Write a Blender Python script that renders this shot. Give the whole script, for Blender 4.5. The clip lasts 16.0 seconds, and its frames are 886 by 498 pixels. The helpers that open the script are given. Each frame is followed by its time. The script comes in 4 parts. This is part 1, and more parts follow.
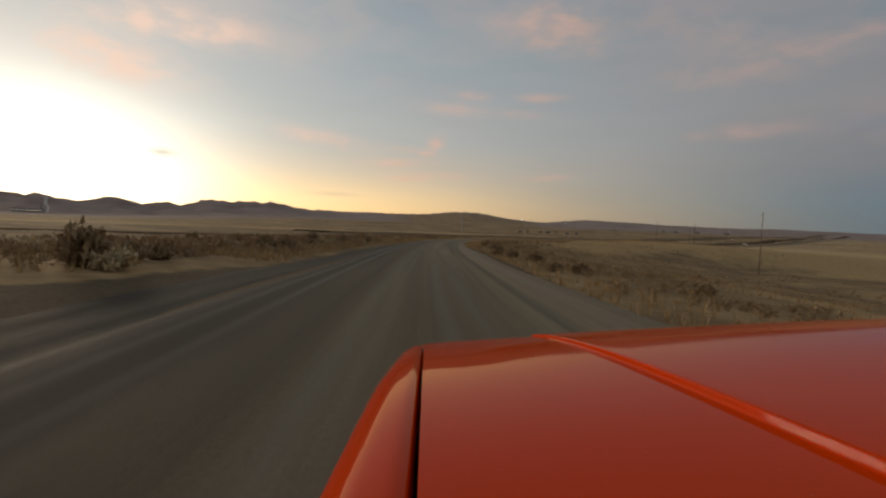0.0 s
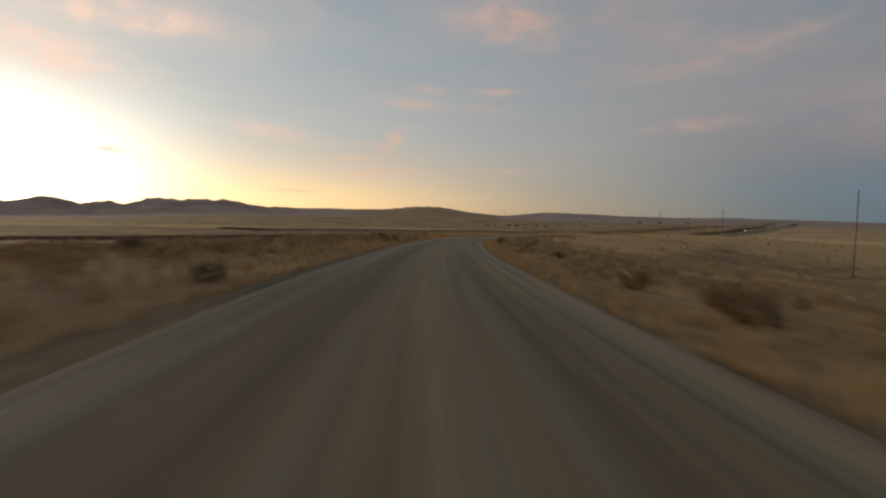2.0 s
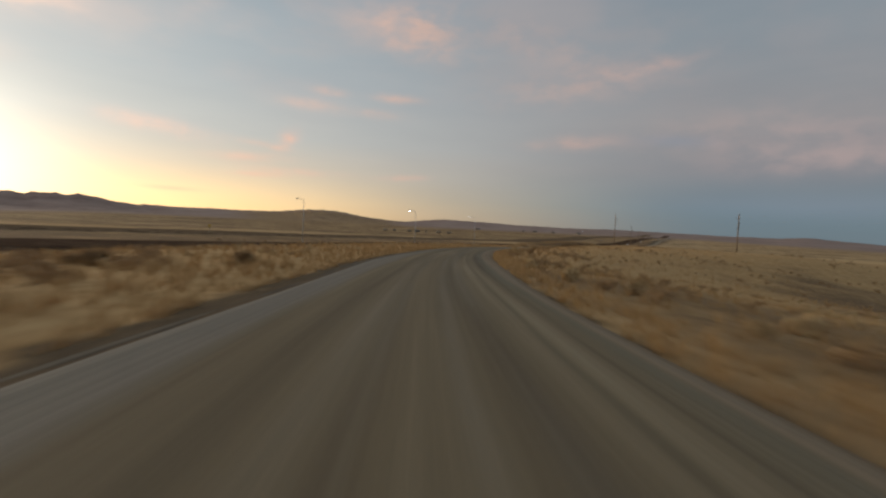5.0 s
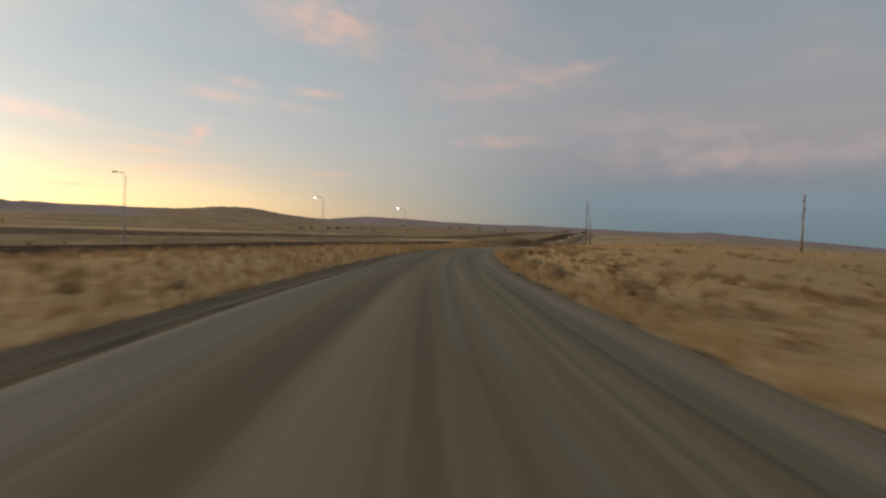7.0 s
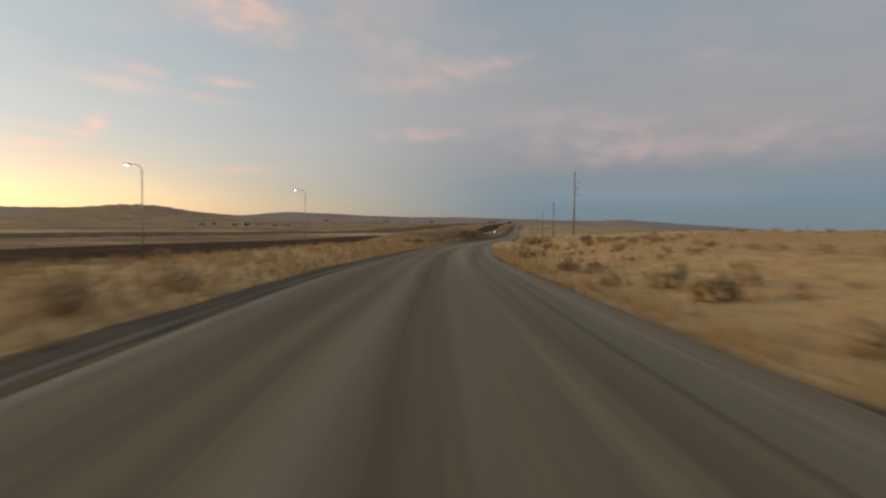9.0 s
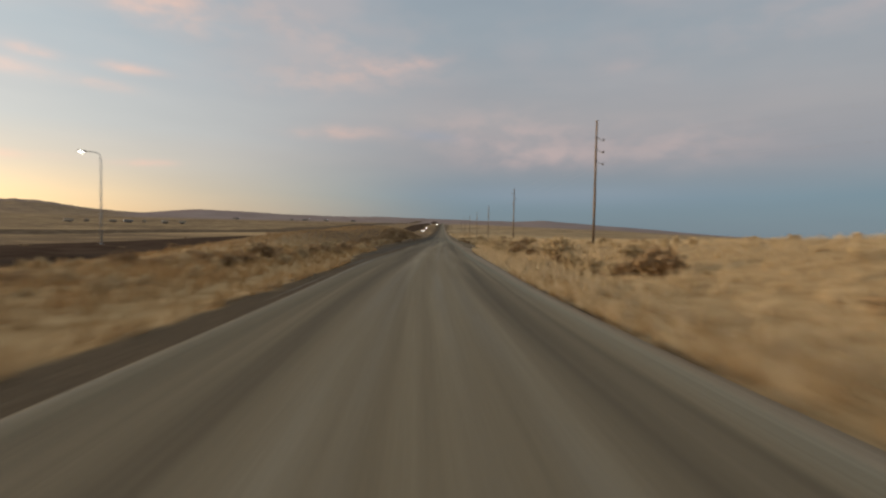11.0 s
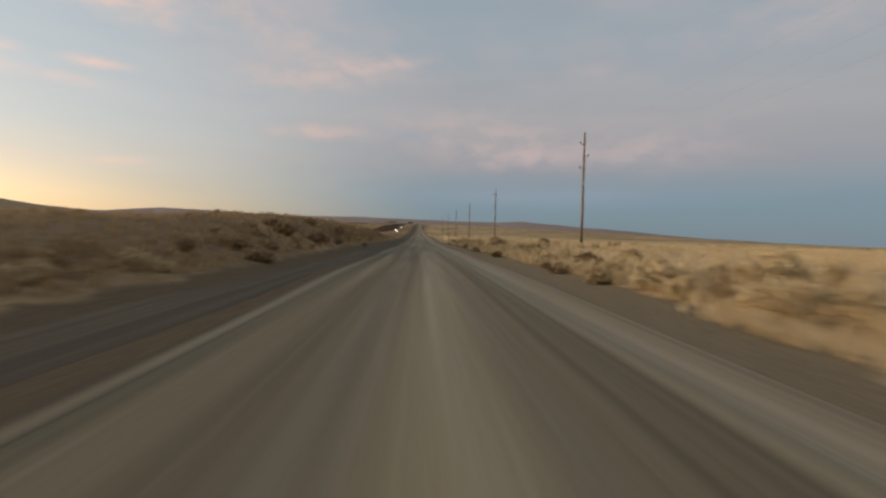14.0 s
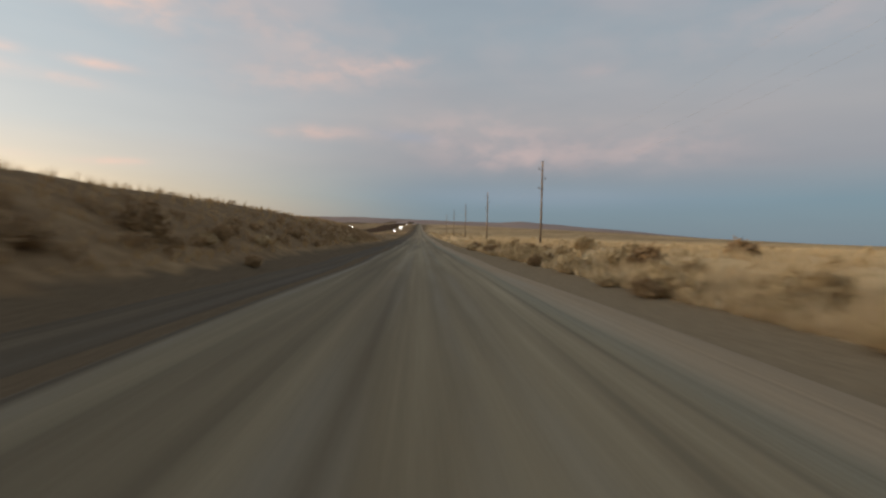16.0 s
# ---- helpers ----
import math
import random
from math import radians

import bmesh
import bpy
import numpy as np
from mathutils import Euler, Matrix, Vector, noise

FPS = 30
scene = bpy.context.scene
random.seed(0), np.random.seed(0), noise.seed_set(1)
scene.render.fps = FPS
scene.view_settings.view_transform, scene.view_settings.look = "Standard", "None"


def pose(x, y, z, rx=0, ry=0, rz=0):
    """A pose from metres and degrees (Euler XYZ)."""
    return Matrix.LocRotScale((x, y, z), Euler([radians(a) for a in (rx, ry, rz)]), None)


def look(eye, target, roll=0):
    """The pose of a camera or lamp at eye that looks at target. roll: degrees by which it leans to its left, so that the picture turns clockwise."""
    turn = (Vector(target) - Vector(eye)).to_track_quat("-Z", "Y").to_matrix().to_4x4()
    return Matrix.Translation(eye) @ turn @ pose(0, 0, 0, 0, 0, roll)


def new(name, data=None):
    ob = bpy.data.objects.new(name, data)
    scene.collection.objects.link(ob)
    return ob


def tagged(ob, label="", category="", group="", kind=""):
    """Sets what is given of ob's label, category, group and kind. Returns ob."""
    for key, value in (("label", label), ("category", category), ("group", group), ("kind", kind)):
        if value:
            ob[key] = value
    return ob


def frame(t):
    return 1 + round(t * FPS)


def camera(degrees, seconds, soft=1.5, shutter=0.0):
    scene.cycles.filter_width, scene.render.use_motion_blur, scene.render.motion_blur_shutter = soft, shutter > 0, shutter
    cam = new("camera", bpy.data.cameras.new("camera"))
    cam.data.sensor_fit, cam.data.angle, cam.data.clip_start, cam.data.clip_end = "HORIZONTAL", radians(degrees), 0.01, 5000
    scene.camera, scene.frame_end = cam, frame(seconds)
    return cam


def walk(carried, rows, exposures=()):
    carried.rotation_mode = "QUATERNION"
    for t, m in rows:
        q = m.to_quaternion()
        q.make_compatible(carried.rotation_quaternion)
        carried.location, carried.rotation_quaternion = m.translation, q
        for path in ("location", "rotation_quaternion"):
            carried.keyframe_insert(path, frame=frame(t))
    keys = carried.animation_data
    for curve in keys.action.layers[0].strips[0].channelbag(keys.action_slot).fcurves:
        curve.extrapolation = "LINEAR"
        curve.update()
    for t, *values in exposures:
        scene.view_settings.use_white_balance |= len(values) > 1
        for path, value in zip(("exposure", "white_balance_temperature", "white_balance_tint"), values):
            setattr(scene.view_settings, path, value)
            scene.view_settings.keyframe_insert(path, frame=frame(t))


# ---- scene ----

# ---------------------------------------------------------------- camera and its way
cam = camera(84.05, 16.0, soft=2.4, shutter=0.6)
EYE = 1.35            # the lens above the road
GRADE = -0.0105       # the road falls gently along the way

# seconds, x, y, way gone, heading (clockwise), pitch, lean
DRIVE = [
    (0.0, 0.0, 0.0, 0.0, 0.0, -2.51, 2.69),
    (0.5, -0.59, 13.8, 13.8, 0.75, -2.96, 2.94),
    (1.0, -0.97, 27.38, 27.4, 1.72, -2.94, 2.24),
    (1.5, -1.07, 40.74, 40.8, 3.04, -3.06, 1.81),
    (2.0, -0.87, 53.87, 53.9, 4.41, -2.96, 1.6),
    (2.5, -0.28, 66.76, 66.8, 6.43, -2.86, 1.95),
    (3.0, 0.72, 79.4, 79.5, 8.23, -2.61, 2.21),
    (3.5, 2.1, 91.78, 91.9, 10.14, -2.28, 2.19),
    (4.0, 3.89, 103.87, 104.2, 12.37, -2.09, 2.74),
    (6.5, 19.68, 164.26, 166.7, 22.65, -1.7, 2.29),
    (7.0, 24.35, 176.35, 179.6, 25.16, -1.73, 2.41),
    (7.5, 29.6, 188.38, 192.7, 27.56, -1.87, 2.11),
    (8.0, 35.38, 200.32, 206.0, 29.68, -2.18, 1.52),
    (8.5, 41.55, 212.0, 219.2, 31.63, -2.28, 0.75),
    (9.0, 47.99, 223.21, 232.1, 33.71, -2.29, 0.83),
    (11.5, 83.72, 271.73, 292.5, 43.88, -2.14, 1.16),
    (12.0, 91.14, 280.14, 303.7, 44.53, -2.16, 1.21),
    (12.5, 98.5, 288.31, 314.7, 45.1, -2.13, 1.23),
    (13.0, 105.84, 296.32, 325.6, 45.46, -2.2, 1.2),
    (13.5, 113.13, 304.21, 336.3, 45.59, -2.18, 1.55),
    (14.0, 120.32, 312.0, 346.9, 45.38, -1.98, 1.47),
    (14.5, 127.4, 319.71, 357.4, 45.36, -1.99, 1.43),
    (15.0, 134.38, 327.32, 367.7, 45.34, -1.99, 2.0),
    (15.5, 141.27, 334.84, 377.9, 45.25, -1.9, 2.12),
    (16.0, 148.07, 342.27, 388.0, 45.31, -1.95, 1.36),
]


def drive_pose(x, y, s, heading, pitch, lean):
    return pose(x, y, EYE + GRADE * s, 90 + pitch, 0, -heading) @ pose(0, 0, 0, 0, 0, lean)


ROWS = [(r[0], drive_pose(*r[1:])) for r in DRIVE]
# the shot sets off from where the car stands
ROWS[1:1] = [(0.034, ROWS[0][1])] + [(t, drive_pose(-0.043 * s_, s_, s_, 0.054 * s_, -2.51 - 0.033 * s_, 2.69 + 0.018 * s_)) for t, s_ in ((0.1, 1.75), (0.2, 4.75), (0.3, 7.8), (0.4, 10.8))]
walk(cam, ROWS, [(0, -0.36), (2, -0.28), (4, -0.15), (7, 0.09), (9, 0.2), (12.5, 0.34), (16, 0.36)])

# ---------------------------------------------------------------- sky and sun
SUN_AZ, SUN_EL = radians(-41.0), radians(6.0)
SUN_DIR = Vector((math.sin(SUN_AZ) * math.cos(SUN_EL), math.cos(SUN_AZ) * math.cos(SUN_EL), math.sin(SUN_EL)))


class Nodes:
    """Small helper round a node tree."""

    def __init__(self, tree):
        self.t = tree
        tree.nodes.clear()

    def n(self, kind, **props):
        nd = self.t.nodes.new(kind)
        for key, value in props.items():
            setattr(nd, key, value)
        return nd

    def put(self, sock, value):
        if isinstance(value, bpy.types.NodeSocket):
            self.t.links.new(value, sock)
        elif value is not None:
            sock.default_value = value

    def math(self, op, a, b=None, c=None, clamp=False):
        nd = self.n("ShaderNodeMath", operation=op, use_clamp=clamp)
        for i, v in enumerate((a, b, c)):
            self.put(nd.inputs[i], v)
        return nd.outputs[0]

    def vmath(self, op, a, b=None):
        nd = self.n("ShaderNodeVectorMath", operation=op)
        self.put(nd.inputs[0], a)
        self.put(nd.inputs[1], b)
        return nd.outputs["Value"] if op in ("DOT_PRODUCT", "LENGTH") else nd.outputs[0]

    def mix(self, f, a, b, mode="MIX"):
        nd = self.n("ShaderNodeMix", data_type="RGBA", blend_type=mode)
        self.put(nd.inputs["Factor"], f)
        self.put(nd.inputs[6], a)
        self.put(nd.inputs[7], b)
        return nd.outputs[2]

    def ramp(self, f, stops, mode="LINEAR"):
        nd = self.n("ShaderNodeValToRGB")
        cr = nd.color_ramp
        cr.interpolation = mode
        while len(cr.elements) < len(stops):
            cr.elements.new(0.5)
        for e, (p, c) in zip(cr.elements, stops):
            e.position = p
            e.color = (*c, 1) if len(c) == 3 else c
        self.put(nd.inputs[0], f)
        return nd.outputs[0]

    def span(self, v, a, b, c=0.0, d=1.0, smooth=True):
        nd = self.n("ShaderNodeMapRange", interpolation_type="SMOOTHSTEP" if smooth else "LINEAR")
        for i, x in enumerate((v, a, b, c, d)):
            self.put(nd.inputs[i], x)
        return nd.outputs[0]

    def noise(self, vec, scale, detail=4.0, rough=0.55, dist=0.0):
        nd = self.n("ShaderNodeTexNoise")
        self.put(nd.inputs["Vector"], vec)
        nd.inputs["Scale"].default_value = scale
        nd.inputs["Detail"].default_value = detail
        nd.inputs["Roughness"].default_value = rough
        nd.inputs["Distortion"].default_value = dist
        return nd.outputs["Fac"]

    def scaled(self, vec, x, y, z):
        return self.vmath("MULTIPLY", vec, (x, y, z))

    def xyz(self, vec):
        nd = self.n("ShaderNodeSeparateXYZ")
        self.put(nd.inputs[0], vec)
        return nd.outputs

    def vec(self, x, y, z):
        nd = self.n("ShaderNodeCombineXYZ")
        for i, v in enumerate((x, y, z)):
            self.put(nd.inputs[i], v)
        return nd.outputs[0]


# soft clouds of the evening sky: bearing, height, half width, half height (degrees), strength, slant
CLOUDS = [
    (-29, 18.4, 7.0, 1.5, 1.25, 0.03), (-34.5, 14.4, 6.0, 1.8, 1.1, -0.12), (-30, 6.2, 1.2, 0.36, -0.72, 0.0), (12.0, 22.4, 5.5, 1.9, 1.0, 0.0),
    (13.5, 20.0, 5.0, 1.3, 0.55, -0.1), (26, 21.0, 6.5, 1.8, 0.55, -0.25), (3.0, 14.9, 1.8, 0.45, 0.7, 0.0), (10.0, 14.8, 2.6, 0.45, 0.75, 0.0),
    (0.5, 13.4, 2.6, 0.6, 0.55, 0.0), (7.0, 13.0, 3.5, 0.5, 0.45, 0.0), (-1.5, 9.5, 1.1, 0.9, 0.95, 0.5), (-4, 8.6, 2.4, 0.35, 0.6, -0.1), (-6, 7.1, 4.0, 0.5, 0.55, 0.03), (-4.6, 5.4, 3.2, 0.3, 0.6, 0.02),
    (-14.5, 9.3, 4.5, 0.8, 0.8, -0.1), (11.3, 6.1, 2.3, 0.35, 0.95, 0.05), (-1, 6.0, 4.5, 0.4, 0.55, 0.0), (30.5, 10.7, 4.2, 0.75, 1.0, 0.04),
    (41, 10.8, 3.2, 0.6, -0.6, -0.06), (49, 11.0, 9.0, 2.6, 0.55, 0.0), (53, 8.4, 6.0, 1.1, 0.5, 0.05), (32, 17.0, 9.5, 1.8, 0.7, 0.12),
    (38.5, 18.5, 3.2, 0.6, 0.9, 0.1), (62, 17.6, 2.0, 0.6, 0.35, 0.0), (-12.7, 3.2, 2.6, 0.22, -0.3, 0.0), (66, 9.5, 10.0, 2.2, 0.5, 0.0),
    (-8, 26.0, 10.0, 1.6, 0.5, 0.1), (-50, 22.0, 12.0, 2.0, 0.6, 0.0), (80, 20.0, 14.0, 2.5, 0.3, 0.0), (56, 4.2, 16.0, 1.2, -0.5, 0.0),
]


def build_sky():
    world = bpy.data.worlds.new("sky")
    scene.world = world
    world.use_nodes = True
    k = Nodes(world.node_tree)
    way = k.vmath("NORMALIZE", k.n("ShaderNodeTexCoord").outputs["Generated"])
    x, y, z = k.xyz(way)
    el = k.math("MULTIPLY", k.math("ARCSINE", z), 180 / math.pi)
    az = k.math("MULTIPLY", k.math("ARCTAN2", x, y), 180 / math.pi)
    # nearness to the sun's side, 0 to 1
    flat = k.vmath("NORMALIZE", k.vec(x, y, 0.0))
    side = k.math("MULTIPLY_ADD", k.vmath("DOT_PRODUCT", flat, (math.sin(SUN_AZ), math.cos(SUN_AZ), 0)), 0.5, 0.5)
    h = k.span(el, 0, 60, smooth=False)
    far_side = k.ramp(h, [(0.0, (0.138, 0.184, 0.218)), (0.065, (0.142, 0.204, 0.248)), (0.13, (0.230, 0.236, 0.258)), (0.21, (0.284, 0.280, 0.290)),
                          (0.33, (0.249, 0.284, 0.314)), (0.58, (0.212, 0.264, 0.314)), (1.0, (0.18, 0.24, 0.32))])
    sun_side = k.ramp(h, [(0.0, (0.86, 0.52, 0.22)), (0.05, (0.84, 0.60, 0.34)), (0.10, (0.68, 0.58, 0.45)), (0.16, (0.535, 0.54, 0.51)),
                          (0.25, (0.42, 0.465, 0.485)), (0.42, (0.30, 0.368, 0.42)), (0.7, (0.23, 0.29, 0.36)), (1.0, (0.18, 0.25, 0.33))])
    base = k.mix(k.span(side, 0.50, 1.04), far_side, sun_side)
    sky = k.n("ShaderNodeTexSky", sky_type="NISHITA", sun_disc=False, sun_elevation=SUN_EL, sun_rotation=SUN_AZ,
              altitude=1500.0, air_density=1.0, dust_density=2.0)
    base = k.mix(1.0, base, k.mix(1.0, sky.outputs[0], (0.006, 0.006, 0.006, 1), "MULTIPLY"), "ADD")
    # the bright haze round the hidden sun
    near = k.vmath("DOT_PRODUCT", way, tuple(SUN_DIR))
    off = k.math("MULTIPLY", k.math("ARCCOSINE", k.math("MINIMUM", near, 1.0)), 180 / math.pi)
    da = k.math("DIVIDE", k.math("SUBTRACT", az, math.degrees(SUN_AZ)), 13.0)
    de = k.math("DIVIDE", k.math("SUBTRACT", el, 3.0), 6.3)
    core = k.math("EXPONENT", k.math("MULTIPLY", k.math("ADD", k.math("MULTIPLY", da, da), k.math("MULTIPLY", de, de)), -1.0))
    wide = k.math("EXPONENT", k.math("DIVIDE", off, -15.5))
    glow = k.mix(1.0, k.mix(core, (0, 0, 0, 1), (2.0, 1.85, 1.5, 1)), k.mix(wide, (0, 0, 0, 1), (0.72, 0.64, 0.50, 1)), "ADD")
    low = k.math("DIVIDE", k.math("SUBTRACT", el, 1.0), 4.0)
    low = k.math("MULTIPLY", k.math("EXPONENT", k.math("MULTIPLY", k.math("MULTIPLY", low, low), -1.0)), k.span(az, 19, -24))
    glow = k.mix(1.0, glow, k.mix(low, (0, 0, 0, 1), (0.66, 0.405, 0.12, 1)), "ADD")
    base = k.mix(1.0, base, glow, "ADD")
    # clouds
    dome = k.vec(az, el, 0.0)
    fine = k.noise(k.scaled(dome, 0.26, 0.50, 1), 1.0, 4.0, 0.5, 0.15)
    broad = k.noise(k.scaled(dome, 0.055, 0.13, 1), 1.0, 4.0, 0.5, 0.15)
    lit, dim = None, None
    for a, e, wa, we, s, slant in CLOUDS:
        da = k.math("SUBTRACT", az, a)
        de = k.math("SUBTRACT", k.math("SUBTRACT", el, e), k.math("MULTIPLY", da, slant))
        q = k.math("ADD", k.math("POWER", k.math("ABSOLUTE", k.math("DIVIDE", da, wa)), 2.0), k.math("POWER", k.math("ABSOLUTE", k.math("DIVIDE", de, we)), 2.0))
        g = k.math("MULTIPLY", k.math("EXPONENT", k.math("MULTIPLY", q, -1.0)), abs(s))
        if s > 0:
            lit = g if lit is None else k.math("ADD", lit, g)
        else:
            dim = g if dim is None else k.math("ADD", dim, g)
    wisps = k.span(fine, 0.34, 0.68)
    lit = k.math("MULTIPLY", lit, k.math("MULTIPLY_ADD", wisps, 0.85, 0.35), clamp=True)
    veil = k.math("MULTIPLY", k.span(broad, 0.42, 0.68), k.math("MULTIPLY", k.span(el, 8, 24), 0.32))
    pink = k.ramp(side, [(0.5, (0.50, 0.375, 0.352)), (0.75, (0.62, 0.43, 0.36)), (0.9, (1.0, 0.595, 0.43)), (0.99, (1.3, 0.88, 0.66))])
    out = k.mix(veil, base, k.mix(0.7, base, pink))
    out = k.mix(k.math("MULTIPLY", lit, 0.8), out, k.mix(0.85, out, pink))
    out = k.mix(k.math("MULTIPLY", dim, 0.7), out, (0.27, 0.30, 0.36, 1))
    # faint unevenness everywhere
    streak = k.noise(k.scaled(dome, 0.07, 0.35, 1), 1.0, 4.0, 0.5, 0.3)
    out = k.mix(1.0, out, k.ramp(streak, [(0.3, (0.975, 0.98, 0.985)), (0.7, (1.02, 1.018, 1.015))]), "MULTIPLY")
    back = k.n("ShaderNodeBackground")
    k.put(back.inputs[0], out)
    back.inputs[1].default_value = 1.0
    k.t.links.new(back.outputs[0], k.n("ShaderNodeOutputWorld").inputs[0])


build_sky()
sun_data = bpy.data.lights.new("sun", "SUN")
sun_data.energy, sun_data.angle, sun_data.color = 1.5, radians(14), (1.0, 0.77, 0.52)
sun = new("sun", sun_data)
sun.matrix_world = look(SUN_DIR * 50, (0, 0, 0))

# ---------------------------------------------------------------- materials


def shader(name, build):
    m = bpy.data.materials.new(name)
    m.use_nodes = True
    k = Nodes(m.node_tree)
    b = k.n("ShaderNodeBsdfPrincipled")
    k.t.links.new(b.outputs[0], k.n("ShaderNodeOutputMaterial").inputs[0])
    build(k, b)
    return m


def bump(k, b, height, strength, dist):
    nd = k.n("ShaderNodeBump")
    nd.inputs["Strength"].default_value, nd.inputs["Distance"].default_value = strength, dist
    k.put(nd.inputs["Height"], height)
    k.put(b.inputs["Normal"], nd.outputs[0])


def plain(name, color, rough=0.6, metal=0.0, vary=0.15, scale=6.0, bumpy=0.0, spec=0.5):
    """Paint, metal or plastic with faint grime and grain."""
    def build(k, b):
        p = k.n("ShaderNodeTexCoord").outputs["Object"]
        g = k.noise(p, scale, 5.0)
        dark = tuple(c * (1 - vary) for c in color)
        lite = tuple(min(1, c * (1 + vary)) for c in color)
        k.put(b.inputs["Base Color"], k.ramp(g, [(0.3, dark), (0.7, lite)]))
        b.inputs["Metallic"].default_value = metal
        b.inputs["Specular IOR Level"].default_value = spec
        k.put(b.inputs["Roughness"], k.span(k.noise(p, scale * 4), 0.3, 0.7, rough * 0.85, min(1, rough * 1.15)))
        if bumpy:
            bump(k, b, k.noise(p, scale * 8, 6.0), 0.4, bumpy)
    return shader(name, build)


def ground_build(k, b):
    p = k.n("ShaderNodeNewGeometry").outputs["Position"]
    big = k.noise(p, 0.012, 5.0, 0.6, 0.5)
    mid = k.noise(p, 0.11, 5.0, 0.62)
    small = k.noise(p, 1.3, 6.0, 0.65)
    straw = k.ramp(small, [(0.25, (0.46, 0.295, 0.14)), (0.5, (0.66, 0.455, 0.232)), (0.78, (0.80, 0.585, 0.325))])
    gold = k.ramp(small, [(0.25, (0.355, 0.198, 0.074)), (0.5, (0.53, 0.332, 0.146)), (0.78, (0.65, 0.432, 0.210))])
    straw = k.mix(k.n("ShaderNodeAttribute", attribute_name="pale_grass").outputs["Fac"], gold, straw)
    sage = k.ramp(small, [(0.3, (0.160, 0.098, 0.049)), (0.7, (0.30, 0.196, 0.104))])
    cover = k.n("ShaderNodeAttribute", attribute_name="brush_cover").outputs["Fac"]
    c = k.mix(k.span(k.math("ADD", k.math("MULTIPLY_ADD", cover, 0.42, -0.2), k.math("ADD", k.math("MULTIPLY", mid, 0.6), k.math("MULTIPLY", big, 0.5))), 0.46, 0.74), straw, sage)
    soil = k.ramp(small, [(0.3, (0.17, 0.125, 0.085)), (0.7, (0.27, 0.205, 0.145))])
    c = k.mix(k.span(k.noise(p, 0.05, 4.0), 0.66, 0.82), c, soil)
    # bare gravel verge beside the road
    verge = k.n("ShaderNodeAttribute", attribute_name="verge").outputs["Fac"]
    edge = k.span(k.math("ADD", verge, k.math("MULTIPLY", k.math("SUBTRACT", k.noise(p, 0.7, 5.0), 0.5), 1.1)), 0.35, 0.65)
    gravel = k.ramp(k.noise(p, 9.0, 5.0, 0.7), [(0.3, (0.094, 0.064, 0.036)), (0.72, (0.192, 0.136, 0.080))])
    paler = k.ramp(k.noise(p, 7.0, 5.0, 0.7), [(0.3, (0.205, 0.142, 0.080)), (0.72, (0.355, 0.256, 0.148))])
    gravel = k.mix(k.span(k.n("ShaderNodeAttribute", attribute_name="pale_grass").outputs["Fac"], 0.3, 1.0), gravel, paler)
    c = k.mix(edge, c, gravel)
    # distant ranges are bare purple-brown rock, paled in its colour to stand in for haze
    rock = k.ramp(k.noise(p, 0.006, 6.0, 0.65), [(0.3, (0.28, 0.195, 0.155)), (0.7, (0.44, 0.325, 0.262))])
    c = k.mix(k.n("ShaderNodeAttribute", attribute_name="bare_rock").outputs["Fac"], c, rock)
    k.put(b.inputs["Base Color"], c)
    b.inputs["Roughness"].default_value = 0.95
    b.inputs["Specular IOR Level"].default_value = 0.03
    bump(k, b, k.math("ADD", small, k.math("MULTIPLY", mid, 2.0)), 0.7, 0.12)


